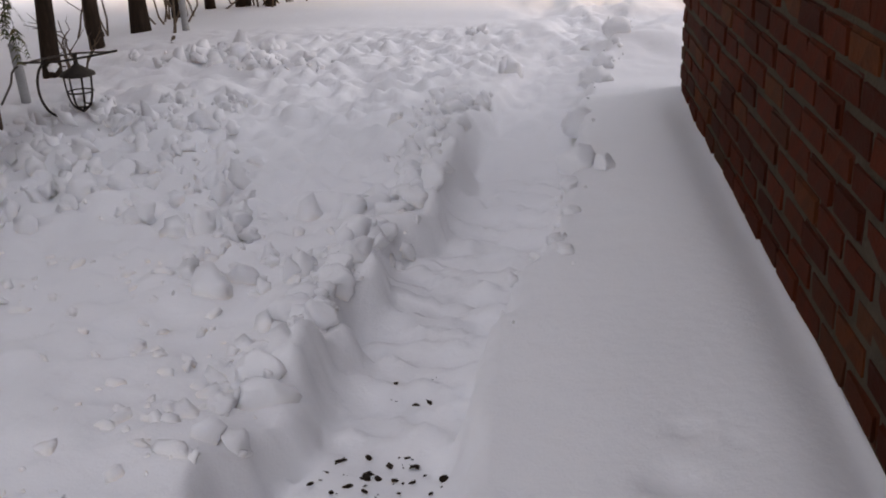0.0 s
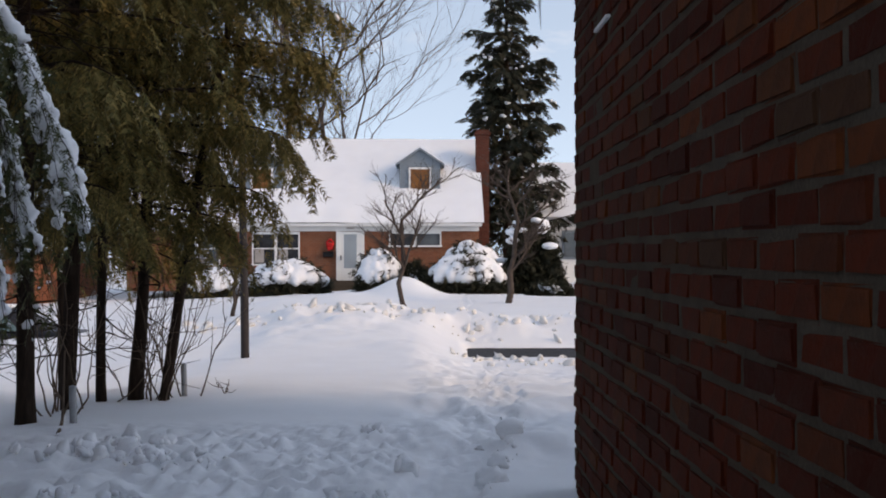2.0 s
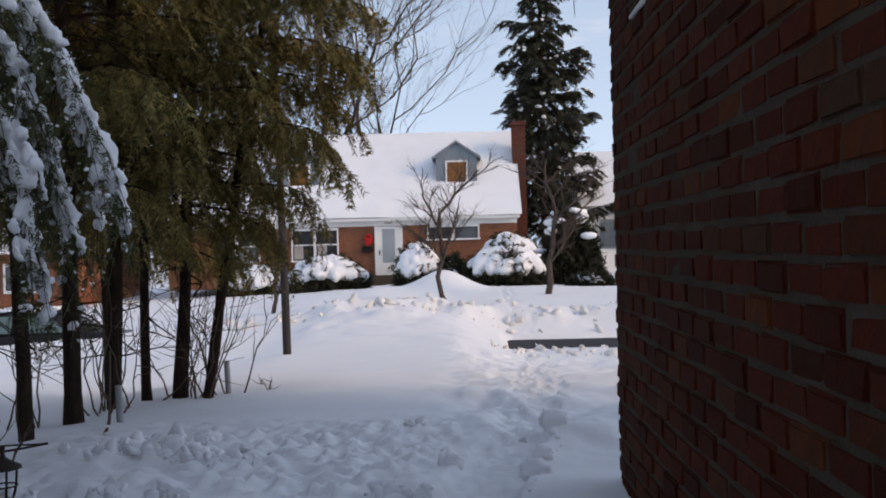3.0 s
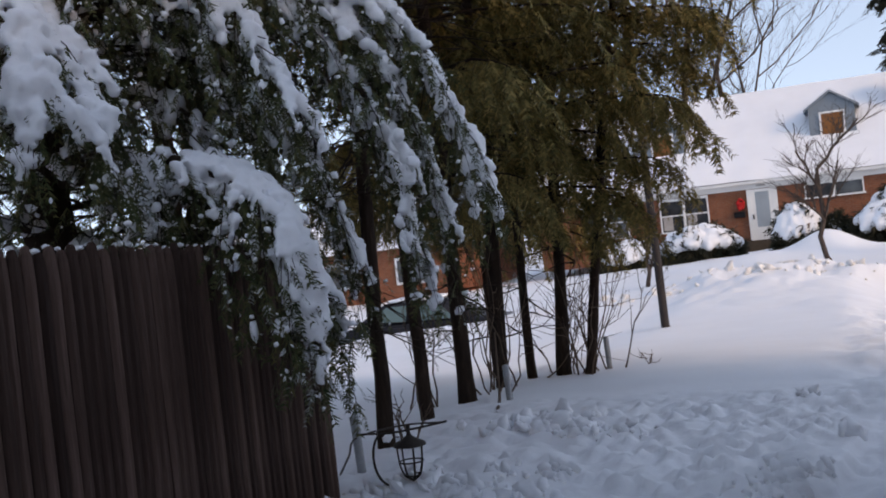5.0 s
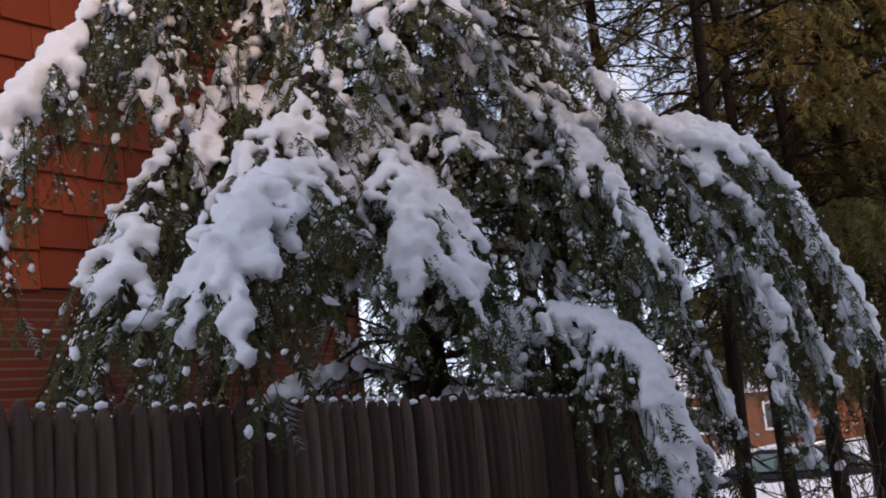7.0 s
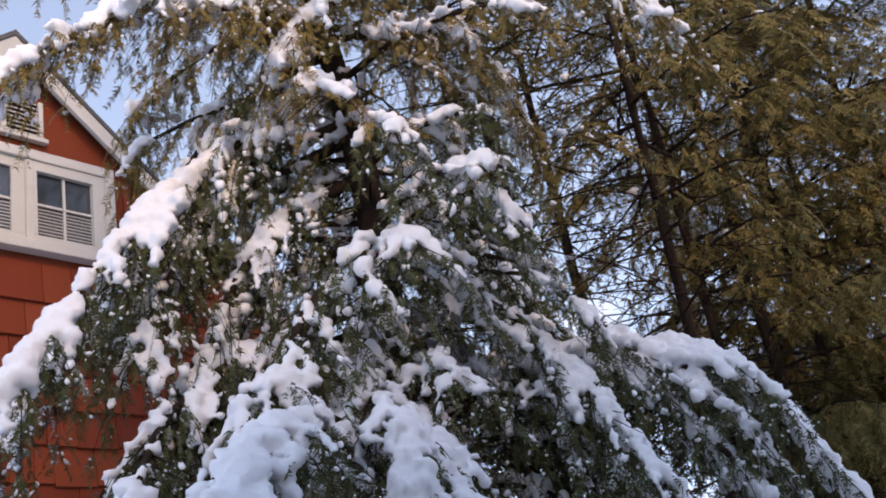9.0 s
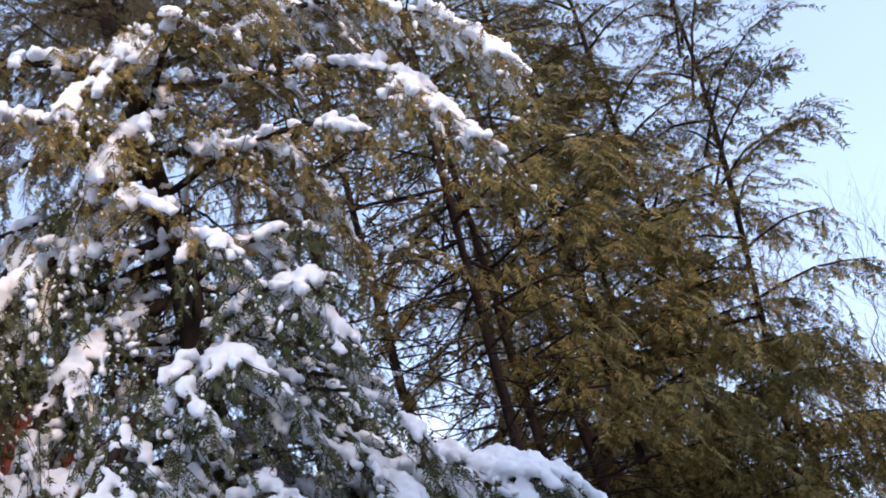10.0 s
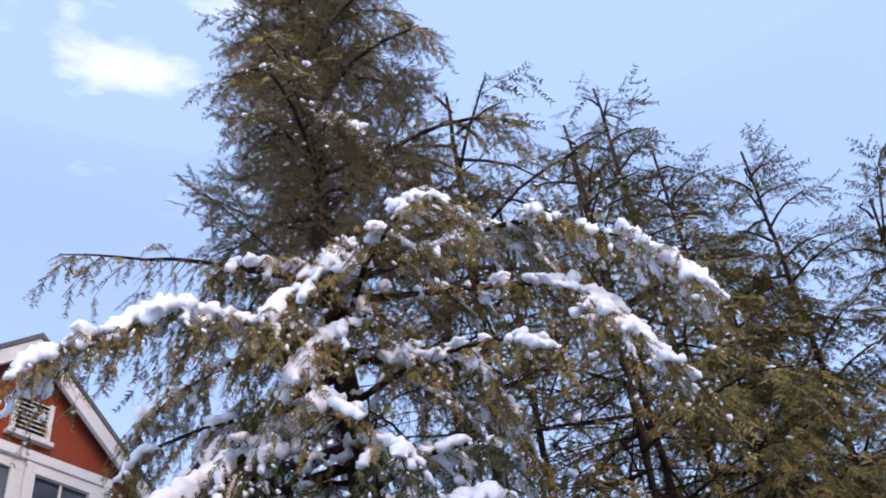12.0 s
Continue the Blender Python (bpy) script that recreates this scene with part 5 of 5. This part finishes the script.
part("chimney_cap", box_bm(X1 - 0.06, 41.14, 5.75, X1 + 0.58, 42.06, 5.86, 0.01), BRICK_NB, ch)
e = thing("mailbox", "small black mailbox on the brick wall beside the door", "mailbox", at=(-3.86, HY - 0.12, 0.95))
part("body", box_bm(-0.2, -0.08, -0.12, 0.2, 0.11, 0.06, 0.03), BLACK, e)
part("lid", box_bm(-0.21, -0.09, 0.062, 0.21, 0.11, 0.10, 0.015), BLACK, e)
e = thing("wreath", "red ribbon wreath hanging on the brick wall", "wreath", at=(-3.80, HY - 0.07, 1.32))
e.scale = (0.62, 0.8, 0.72)
a = np.linspace(0, 6.283, 21)
part("ring", mesh_np("ring", *tube(np.stack([0.19 * np.cos(a), 0 * a, 0.24 * np.sin(a)], -1), 0.06 + 0.02 * np.sin(a * 5), 8), RED_CLOTH), None, e)
part("bow", box_bm(-0.17, -0.08, -0.12, 0.19, 0.02, 0.10, 0.05), RED_CLOTH, e)
part("tail", prism_bm([(-0.15, -0.34), (0.02, -0.30), (0.08, -0.1), (-0.05, -0.1)], "y", -0.06, -0.02), RED_CLOTH, e)

# a neighbour's brick house further along the street
nb = thing("brick_house", "long low brick house with snow on its roof behind the trees", "house")
part("wall", box_bm(-30, 36, -1.4, -14.2, 44, 1.1), BRICK_FAR, nb)
part("roof", prism_bm([(35.6, 1.1), (40, 3.2), (44.4, 1.1)], "x", -30.3, -13.9), SNOW, nb, "snow-covered roof")
for k in range(5):
    x = -28.5 + 3.0 * k
    w = part("window", box_bm(x, 35.93, -0.3, x + 1.3, 35.995, 0.75), WHITE, nb)
    part("pane", box_bm(x + 0.1, 35.9, -0.2, x + 1.2, 35.928, 0.65), GLASS, w)
nb2 = thing("white_house", "white house with a snowy roof beside the spruce", "house")
part("wall", box_bm(5.2, 46, -0.6, 14, 54, 2.6), WHITE, nb2)
part("roof", prism_bm([(45.6, 2.6), (50, 5.4), (54.4, 2.6)], "x", 4.9, 14.3), SNOW, nb2, "snow-covered roof")
w = part("window", box_bm(5.9, 45.93, 0.7, 7.3, 45.995, 2.0), GREY_SIDING, nb2)
part("pane", box_bm(6.0, 45.9, 0.8, 7.2, 45.928, 1.9), GLASS, w)


# ---- shrubs, trees round the house ----
def leaf_blob(name, label, x, y, rx, ry, h, seed, needle=NEEDLE_SPRUCE, snow=0.9, snow_t=0.22, category="bush", fronds=700, cone=False):
    """A clipped evergreen: dense sprays over a rounded form with a slab of snow on top."""
    Rr = np.random.RandomState(seed)
    z0 = gz(x, y) - 0.05
    e = thing(name, label, category)
    n = fronds
    u, a = Rr.rand(n), Rr.rand(n) * 6.283
    el = np.arcsin(u)
    k = (1 + 0.12 * np.sin(a * 3 + seed) + 0.08 * Rr.randn(n))
    if cone:
        rr = (1 - u) ** 0.6
        d = np.stack([np.cos(a) * rr, np.sin(a) * rr, u], -1)
    else:
        d = np.stack([np.cos(a) * np.cos(el), np.sin(a) * np.cos(el), np.sin(el)], -1)
    p = np.array([x, y, z0]) + d * np.array([rx, ry, h]) * k[:, None] * 0.92
    dirs = d + Rr.randn(n, 3) * 0.45
    dirs /= np.linalg.norm(dirs, axis=1)[:, None]
    Y = np.cross(dirs, Rr.randn(n, 3))
    Y /= np.linalg.norm(Y, axis=1)[:, None] + 1e-9
    Z = np.cross(dirs, Y)
    s = Soup()
    L = (0.28 + 0.2 * Rr.rand(n))[:, None]
    s.many(FV_FAR, FF_FAR, p - dirs * L * 0.4, dirs * L, Y * L * 1.3, Z * L)
    tagged(part("foliage", s.mesh("foliage", needle, False), None, e), kind="stuff")
    core = IV2 * np.array([rx, ry, h]) * 0.8
    core = core[:, :] * (1 + 0.1 * np.sin(core[:, :1] * 5))
    if cone:
        core = core * np.clip(1.15 - np.abs(IV2[:, 2:3]), 0.2, 1)
        core[:, 2] = IV2[:, 2] * h * 0.85
    part("inner_twigs", mesh_np("inner_twigs", core + np.array([x, y, z0]), IF2, needle), None, e)
    if snow:
        m = int(70 * snow)
        a2, r2 = Rr.rand(m) * 6.283, np.sqrt(Rr.rand(m)) * 0.9
        top = np.sqrt(np.clip(1 - r2**2, 0.02, 1))
        c = np.array([x, y, z0]) + np.stack([np.cos(a2) * r2 * rx, np.sin(a2) * r2 * ry, top * h * 0.97], -1)
        sz = np.stack([rx * (0.12 + 0.2 * Rr.rand(m)), ry * (0.12 + 0.2 * Rr.rand(m)), snow_t * (0.35 + 0.5 * Rr.rand(m))], -1)
        ss = Soup()
        ss.many(IV2, IF2, c, sz * (1, 0, 0), sz * (0, 1, 0), sz * (0, 0, 1))
        ob = part("snow_cap", ss.mesh("snow_cap", SNOW), None, e, "rounded white snow cap")
        rm = ob.modifiers.new("remesh", "REMESH")
        rm.mode, rm.voxel_size, rm.use_smooth_shade = "VOXEL", 0.05, True
    return e


leaf_blob("snowy_bush", "rounded evergreen bush under a thick snow cap", -4.78, 34.2, 1.28, 0.8, 1.02, 71, snow=1.6, snow_t=0.34)
leaf_blob("snowy_bush", "dark low hedge under a thick snow cap", -7.1, 34.6, 1.2, 0.8, 0.85, 72, snow=1.6, snow_t=0.34)
leaf_blob("snowy_bush", "round bush almost buried in snow by the door", -1.62, 33.4, 0.72, 0.7, 1.25, 73, snow=2.4, snow_t=0.4)
leaf_blob("snowy_bush", "narrow bush with snow on one side", -0.50, 33.2, 0.32, 0.4, 0.85, 74)
leaf_blob("snowy_bush", "wide dark bush under a heavy white snow cap", 1.15, 32.3, 1.22, 0.8, 1.12, 75, snow=1.7, snow_t=0.36)
leaf_blob("snowy_bush", "tall rounded shrub wrapped in white snow", 1.45, 36.8, 1.1, 0.8, 1.55, 76, snow=2.4, snow_t=0.4)
leaf_blob("yew_bush", "big dark conical yew with snow on its head", 3.25, 33.2, 1.05, 0.9, 2.6, 77, snow=0.35, cone=True, fronds=1500)
leaf_blob("snowy_bush", "small snow mound of a buried bush", 3.6, 30.8, 0.55, 0.5, 0.3, 78, snow=1.2)


def bare_tree(name, label, x, y, height, spread, seed, r0, levels=4, fork=0.25, lean=0.0, kids=4):
    Rr = np.random.RandomState(seed)
    z0 = gz(x, y) - 0.2
    trunk_v, limbs = [], []

    def grow(o, d, ln, r, lev):
        n = 6
        q = np.linspace(0, 1, n)[:, None]
        wob = np.cumsum(Rr.randn(n, 3), 0) * 0.035 * ln
        wob[0] = 0
        p = o + d * ln * q + wob + np.array([0, 0, 0.10 * ln]) * q**2
        if lev == levels:
            trunk_v.append((p, r))
        else:
            if lev == levels - 1:
                limbs.append(Soup())
            limbs[-1].add(*tube(p if lev > 1 else p[::2], np.linspace(r, r * 0.55, n if lev > 1 else 3), 4 if lev > 1 else 3))
        if lev == 0:
            return
        m = kids + (1 if lev < levels else 0)
        for k in range(m):
            u = (fork if lev == levels else 0.25) + (1 - fork) * 0.95 * (k + Rr.rand()) / m
            i = min(n - 1, int(u * n))
            a = Rr.rand() * 6.283
            side = np.array([math.cos(a), math.sin(a), 0.1])
            d2 = d * 0.75 + side * spread * (0.6 + 0.5 * Rr.rand())
            d2 /= np.linalg.norm(d2)
            grow(p[i], d2, ln * (0.52 + 0.22 * Rr.rand()), r * (0.42 + 0.12 * Rr.rand()), lev - 1)

    grow(np.array([x, y, z0]), np.array([lean, 0, 1.0]), height * 0.5, r0, levels)
    e = thing(name, label, "tree")
    p, r = trunk_v[0]
    part("trunk", mesh_np("trunk", *tube(p, np.linspace(r, r * 0.55, len(p)), 10), BARK_GREY), None, e)
    for s in limbs:
        part("limb", s.mesh("limb", BARK_GREY), None, e)


bare_tree("bare_street_tree", "small leafless tree standing in the snowy front yard", -0.42, 23.2, 4.0, 0.80, 81, 0.065, 4, 0.5, kids=4)
bare_tree("bare_street_tree", "small leafless crooked tree with snow on its limbs", 1.95, 26.1, 3.9, 0.95, 82, 0.09, 4, 0.35, kids=4)
bare_tree("bare_street_tree", "slender leafless sapling in the yard", -4.75, 24.5, 2.4, 0.7, 83, 0.06, 3, 0.4)
bare_tree("bare_shade_tree", "tall leafless shade tree behind the house", -7.0, 47.0, 17.0, 0.62, 84, 0.21, 5, 0.25, 0.34)
bare_tree("bare_shade_tree", "tall leafless tree in the distance", -6.0, 64.0, 24.0, 0.5, 85, 0.16, 5, 0.3)
bare_tree("bare_shade_tree", "tall leafless tree far behind the houses", -12.0, 60.0, 20.0, 0.6, 86, 0.28, 4, 0.3)
bare_tree("bare_shade_tree", "tall leafless tree far behind the houses", -24.0, 56.0, 17.0, 0.6, 87, 0.28, 4, 0.3)

sp = Conifer(41, NEEDLE_SPRUCE, 0.55, far=True)
Rr = np.random.RandomState(42)
SX, SY, SH = 3.45, 46.0, 15.0
for k in range(92):
    u = (k + 0.5) / 92
    z = 1.6 + (SH - 1.8) * u
    a = k * 2.399 + 0.3 * Rr.randn()
    ln = (3.2 * (1 - u) ** 0.8 + 0.15) * (0.32 + 0.9 * Rr.rand())
    d = np.array([math.cos(a), math.sin(a), 0])
    o = np.array([SX, SY, z])
    sp.limb([o, o + d * ln * 0.5 + (0, 0, 0.02 * ln), o + d * ln + (0, 0, 0.16 * ln)], 0.05, density=0.36, reach=0.65, hang=0.35, snow=0.04, snow_size=0.12, dust=0.04)
sp.build("spruce_tree", "tall dark spruce dusted with snow beside the chimney", "tree", [(SX, SY, -0.8), (SX, SY, 5), (SX, SY, 10), (SX, SY, SH)], 0.22, 0.03, voxel=0)

# far woods along the skyline
fw = Soup()
Rr = np.random.RandomState(50)
for k in range(260):
    x, y = -120 + 240 * Rr.rand(), 95 + 50 * Rr.rand()
    h = 6 + 5 * Rr.rand()
    p = np.array([x, y, -1.0]) + np.array([0, 0, h]) * np.linspace(0, 1, 4)[:, None]
    fw.add(*tube(p, np.linspace(0.25, 0.06, 4), 4))
    for j in range(9):
        o = p[0] + (p[-1] - p[0]) * (0.3 + 0.65 * Rr.rand())
        d = np.array([Rr.randn(), Rr.randn(), 1.2 + 0.5 * Rr.rand()]) * h * 0.14
        fw.add(*tube(o + d * np.linspace(0, 1, 3)[:, None], [0.09, 0.05, 0.02], 3))
tagged(new("far_woods", fw.mesh("far_woods", BARK_GREY)), "leafless woods on the far skyline", "woods", kind="stuff")

# ---- parked car ----
def car():
    e = thing("parked_car", "dark grey sedan parked in the street, wheels sunk in snow", "car", at=(-9.3, 21.2, -1.52), rz=4)
    prof = [(-2.25, 0.35), (-2.28, 0.62), (-2.1, 0.76), (-1.25, 0.90), (1.35, 0.93), (2.15, 0.86), (2.28, 0.68), (2.25, 0.35)]
    bm = prism_bm(prof, "y", -0.86, 0.86)
    bmesh.ops.bevel(bm, geom=bm.edges[:], offset=0.07, segments=3, affect="EDGES")
    part("body", bm, CAR_PAINT, e, smooth=True)
    bm = bmesh.new()
    lo = [(-1.30, 0.90), (1.45, 0.93)]
    hi = [(-0.55, 1.38), (0.75, 1.38)]
    vs = [bm.verts.new((x, s * (0.80 if z < 1 else 0.60), z)) for s in (-1, 1) for x, z in (lo[0], lo[1], hi[1], hi[0])]
    for f in ((0, 1, 2, 3), (7, 6, 5, 4), (0, 4, 5, 1), (1, 5, 6, 2), (2, 6, 7, 3), (3, 7, 4, 0)):
        bm.faces.new([vs[i] for i in f])
    bmesh.ops.recalc_face_normals(bm, faces=bm.faces)
    bmesh.ops.bevel(bm, geom=bm.edges[:], offset=0.04, segments=2, affect="EDGES")
    part("cabin", bm, CAR_PAINT, e, smooth=True)
    for s in (-1, 1):
        for xs in ((-0.98, -0.02, -0.50, -0.02), (0.06, 1.08, 0.06, 0.72)):
            bm = bmesh.new()
            q = [(xs[0], 0.97), (xs[1], 0.97), (xs[3], 1.31), (xs[2], 1.31)]
            v = [bm.verts.new((x, s * (0.80 - (z - 0.9) / 0.48 * 0.20 + 0.012), z)) for x, z in q]
            v += [bm.verts.new((x, s * (0.80 - (z - 0.9) / 0.48 * 0.20 - 0.02), z)) for x, z in q]
            for f in ((0, 1, 2, 3), (7, 6, 5, 4), (0, 4, 5, 1), (1, 5, 6, 2), (2, 6, 7, 3), (3, 7, 4, 0)):
                bm.faces.new([v[i] for i in f])
            bmesh.ops.recalc_face_normals(bm, faces=bm.faces)
            part("side_window", bm, CAR_GLASS, e)
        part("side_trim", box_bm(-2.0, s * 0.868 - 0.01, 0.60, 2.0, s * 0.868 + 0.01, 0.64), BLACK, e)
        part("door_mirror", box_bm(-0.95, s * 0.9 - 0.09, 0.95, -0.80, s * 0.9 + 0.05, 1.06, 0.02), CAR_PAINT, e)
        for x in (-1.42, 1.38):
            th = np.array([(x, s * 0.64, 0.32), (x, s * 0.66, 0.32), (x, s * 0.84, 0.32), (x, s * 0.87, 0.32)])
            w = part("wheel", mesh_np("wheel", *tube(th, [0.26, 0.32, 0.32, 0.24], 18), RUBBER), None, e, "black tyre")
            part("rim", mesh_np("rim", *tube(th[1:] + np.array([0, s * 0.004, 0]), [0.02, 0.19, 0.17], 14), STAKE), None, w)
    bm = box_bm(-0.50, -0.56, 1.384, 0.70, 0.56, 1.45, 0.03)
    part("roof_snow", bm, SNOW, e, "snow left on the roof", True)
    return e


car()

# ---- the brick house beside the drive ----
TOP = 2.30
YS = -4.0
wall = part("wall_1", box_bm(WALL_X + 0.006, YS, -0.6, WALL_X + 0.30, WALL_Y - 0.01, TOP), MORTAR, None)
tagged(wall, "old red brick wall of the house beside the drive, with worn mortar", "wall", kind="structure")
# Out of view: body and roof added, ridge set high to shade the drive.
hs = thing("unseen_house", "unseen house body and snow-covered roof beside the drive, ridge raised to cast shade", "house")
part("end_wall", box_bm(WALL_X + 0.302, WALL_Y - 0.30, -0.6, 9.0, WALL_Y - 0.012, TOP), BRICK_NB, hs)
part("rear_wall", box_bm(WALL_X + 0.302, YS, -0.6, 9.0, YS + 0.3, TOP), BRICK_NB, hs)
part("soffit", box_bm(WALL_X - 0.16, YS - 0.3, TOP + 0.004, 9.4, WALL_Y + 0.12, TOP + 0.06), WHITE, hs)
part("gutter", box_bm(WALL_X - 0.24, YS - 0.3, TOP + 0.004, WALL_X - 0.162, WALL_Y + 0.12, TOP + 0.12, 0.02), WHITE, hs)
part("roof", prism_bm([(WALL_X - 0.2, TOP + 0.064), (5.0, TOP + 3.9), (9.6, TOP + 0.064)], "y", YS - 0.3, WALL_Y + 0.1), ROOF_DARK, hs)
part("roof_snow", prism_bm([(WALL_X - 0.2, TOP + 0.13), (5.0, TOP + 3.98), (5.0, TOP + 4.18), (WALL_X - 0.16, TOP + 0.36)], "y", YS - 0.3, WALL_Y + 0.08), SNOW, hs, "thick snow on the unseen roof")


def icicle(x, y, ln, r):
    z = TOP + 0.01
    e = thing("icicle", "clear icicle hanging from the eave", "icicle", "icicles")
    zs = np.array([0, 0.15, 0.4, 0.7, 1.0])
    P = np.stack([x + 0.004 * np.sin(zs * 7), np.full(5, y), z - ln * zs], -1)
    part("ice", mesh_np("ice", *tube(P, r * np.array([1.2, 1.0, 0.65, 0.35, 0.05]), 8), ICE), None, e)


ledge = part("snowy_ledge", box_bm(WALL_X - 0.014, 3.36, 1.772, WALL_X + 0.004, 3.60, 1.785, 0.003), WHITE, None)
tagged(ledge, "thin white ledge fixed to the brick wall", "ledge")
icicle(0.445, 4.18, 0.40, 0.020)
icicle(0.43, 3.95, 0.12, 0.012)

# ---- bricks of the near wall ----
Rr = np.random.RandomState(9)


def brick_mesh(ln, h, seed):
    """A worn brick, its face towards -x, with knocked edges."""
    r = np.random.RandomState(seed)
    bm = box_bm(0, -ln / 2, -h / 2, 0.05, ln / 2, h / 2)
    bmesh.ops.bevel(bm, geom=[e for e in bm.edges if all(v.co.x < 0.01 for v in e.verts)], offset=0.007, segments=2, affect="EDGES")
    for v in bm.verts:
        if v.co.x < 0.02:
            v.co += Vector((0.0016 * r.randn(), 0.0018 * r.randn(), 0.0014 * r.randn()))
    me = bpy.data.meshes.new("brick")
    bm.to_mesh(me)
    bm.free()
    me.materials.append(BRICK)
    return me


LONG = [brick_mesh(0.180 + 0.003 * (s % 3), 0.0635 + 0.001 * (s % 4), s) for s in range(12)]
SHORT = [brick_mesh(0.085, 0.060, 20 + s) for s in range(5)]
rest = Soup()
made = 0
for c in range(int((TOP + 0.15) / 0.0745) + 1):
    z = -0.12 + c * 0.0745
    if z > TOP - 0.03:
        break
    step, kind = 0.196, LONG
    y = WALL_Y - step / 2 - (0.0 if c % 2 else 0.098)
    row_dx = 0.0008 * Rr.randn()
    while y > YS + 0.2:
        me = kind[Rr.randint(len(kind))]
        M = pose(WALL_X + 0.0025 * Rr.randn() + row_dx, y, z + 0.0015 * Rr.randn(), 0.35 * Rr.randn(), 0.3 * Rr.randn(), 0.3 * Rr.randn())
        if made < 300 and 1.15 < y < 3.9 and 0.1 < z < 1.75:
            ob = part("brick", me, None, wall)
            ob.matrix_basis = M
            made += 1
        else:
            V = np.array([(M @ v.co)[:] for v in me.vertices])
            base = rest.n
            first = True
            for size in (3, 4, 5, 6):
                f = [list(p.vertices) for p in me.polygons if len(p.vertices) == size]
                if f:
                    if first:
                        rest.add(V, np.array(f))
                        first = False
                    else:
                        rest.F.setdefault(size, []).append(np.array(f) + base)
        y -= step
if rest.V:
    tagged(part("brickwork", rest.mesh("brickwork", BRICK_REST, False), None, wall), kind="stuff")
# corner half bricks closing every second course
for c in range(0, 35, 2):
    z = -0.12 + c * 0.0745
    if z < TOP - 0.05:
        ob = part("brick", SHORT[c % 5], None, wall)
        ob.matrix_basis = pose(WALL_X, WALL_Y - 0.05, z)
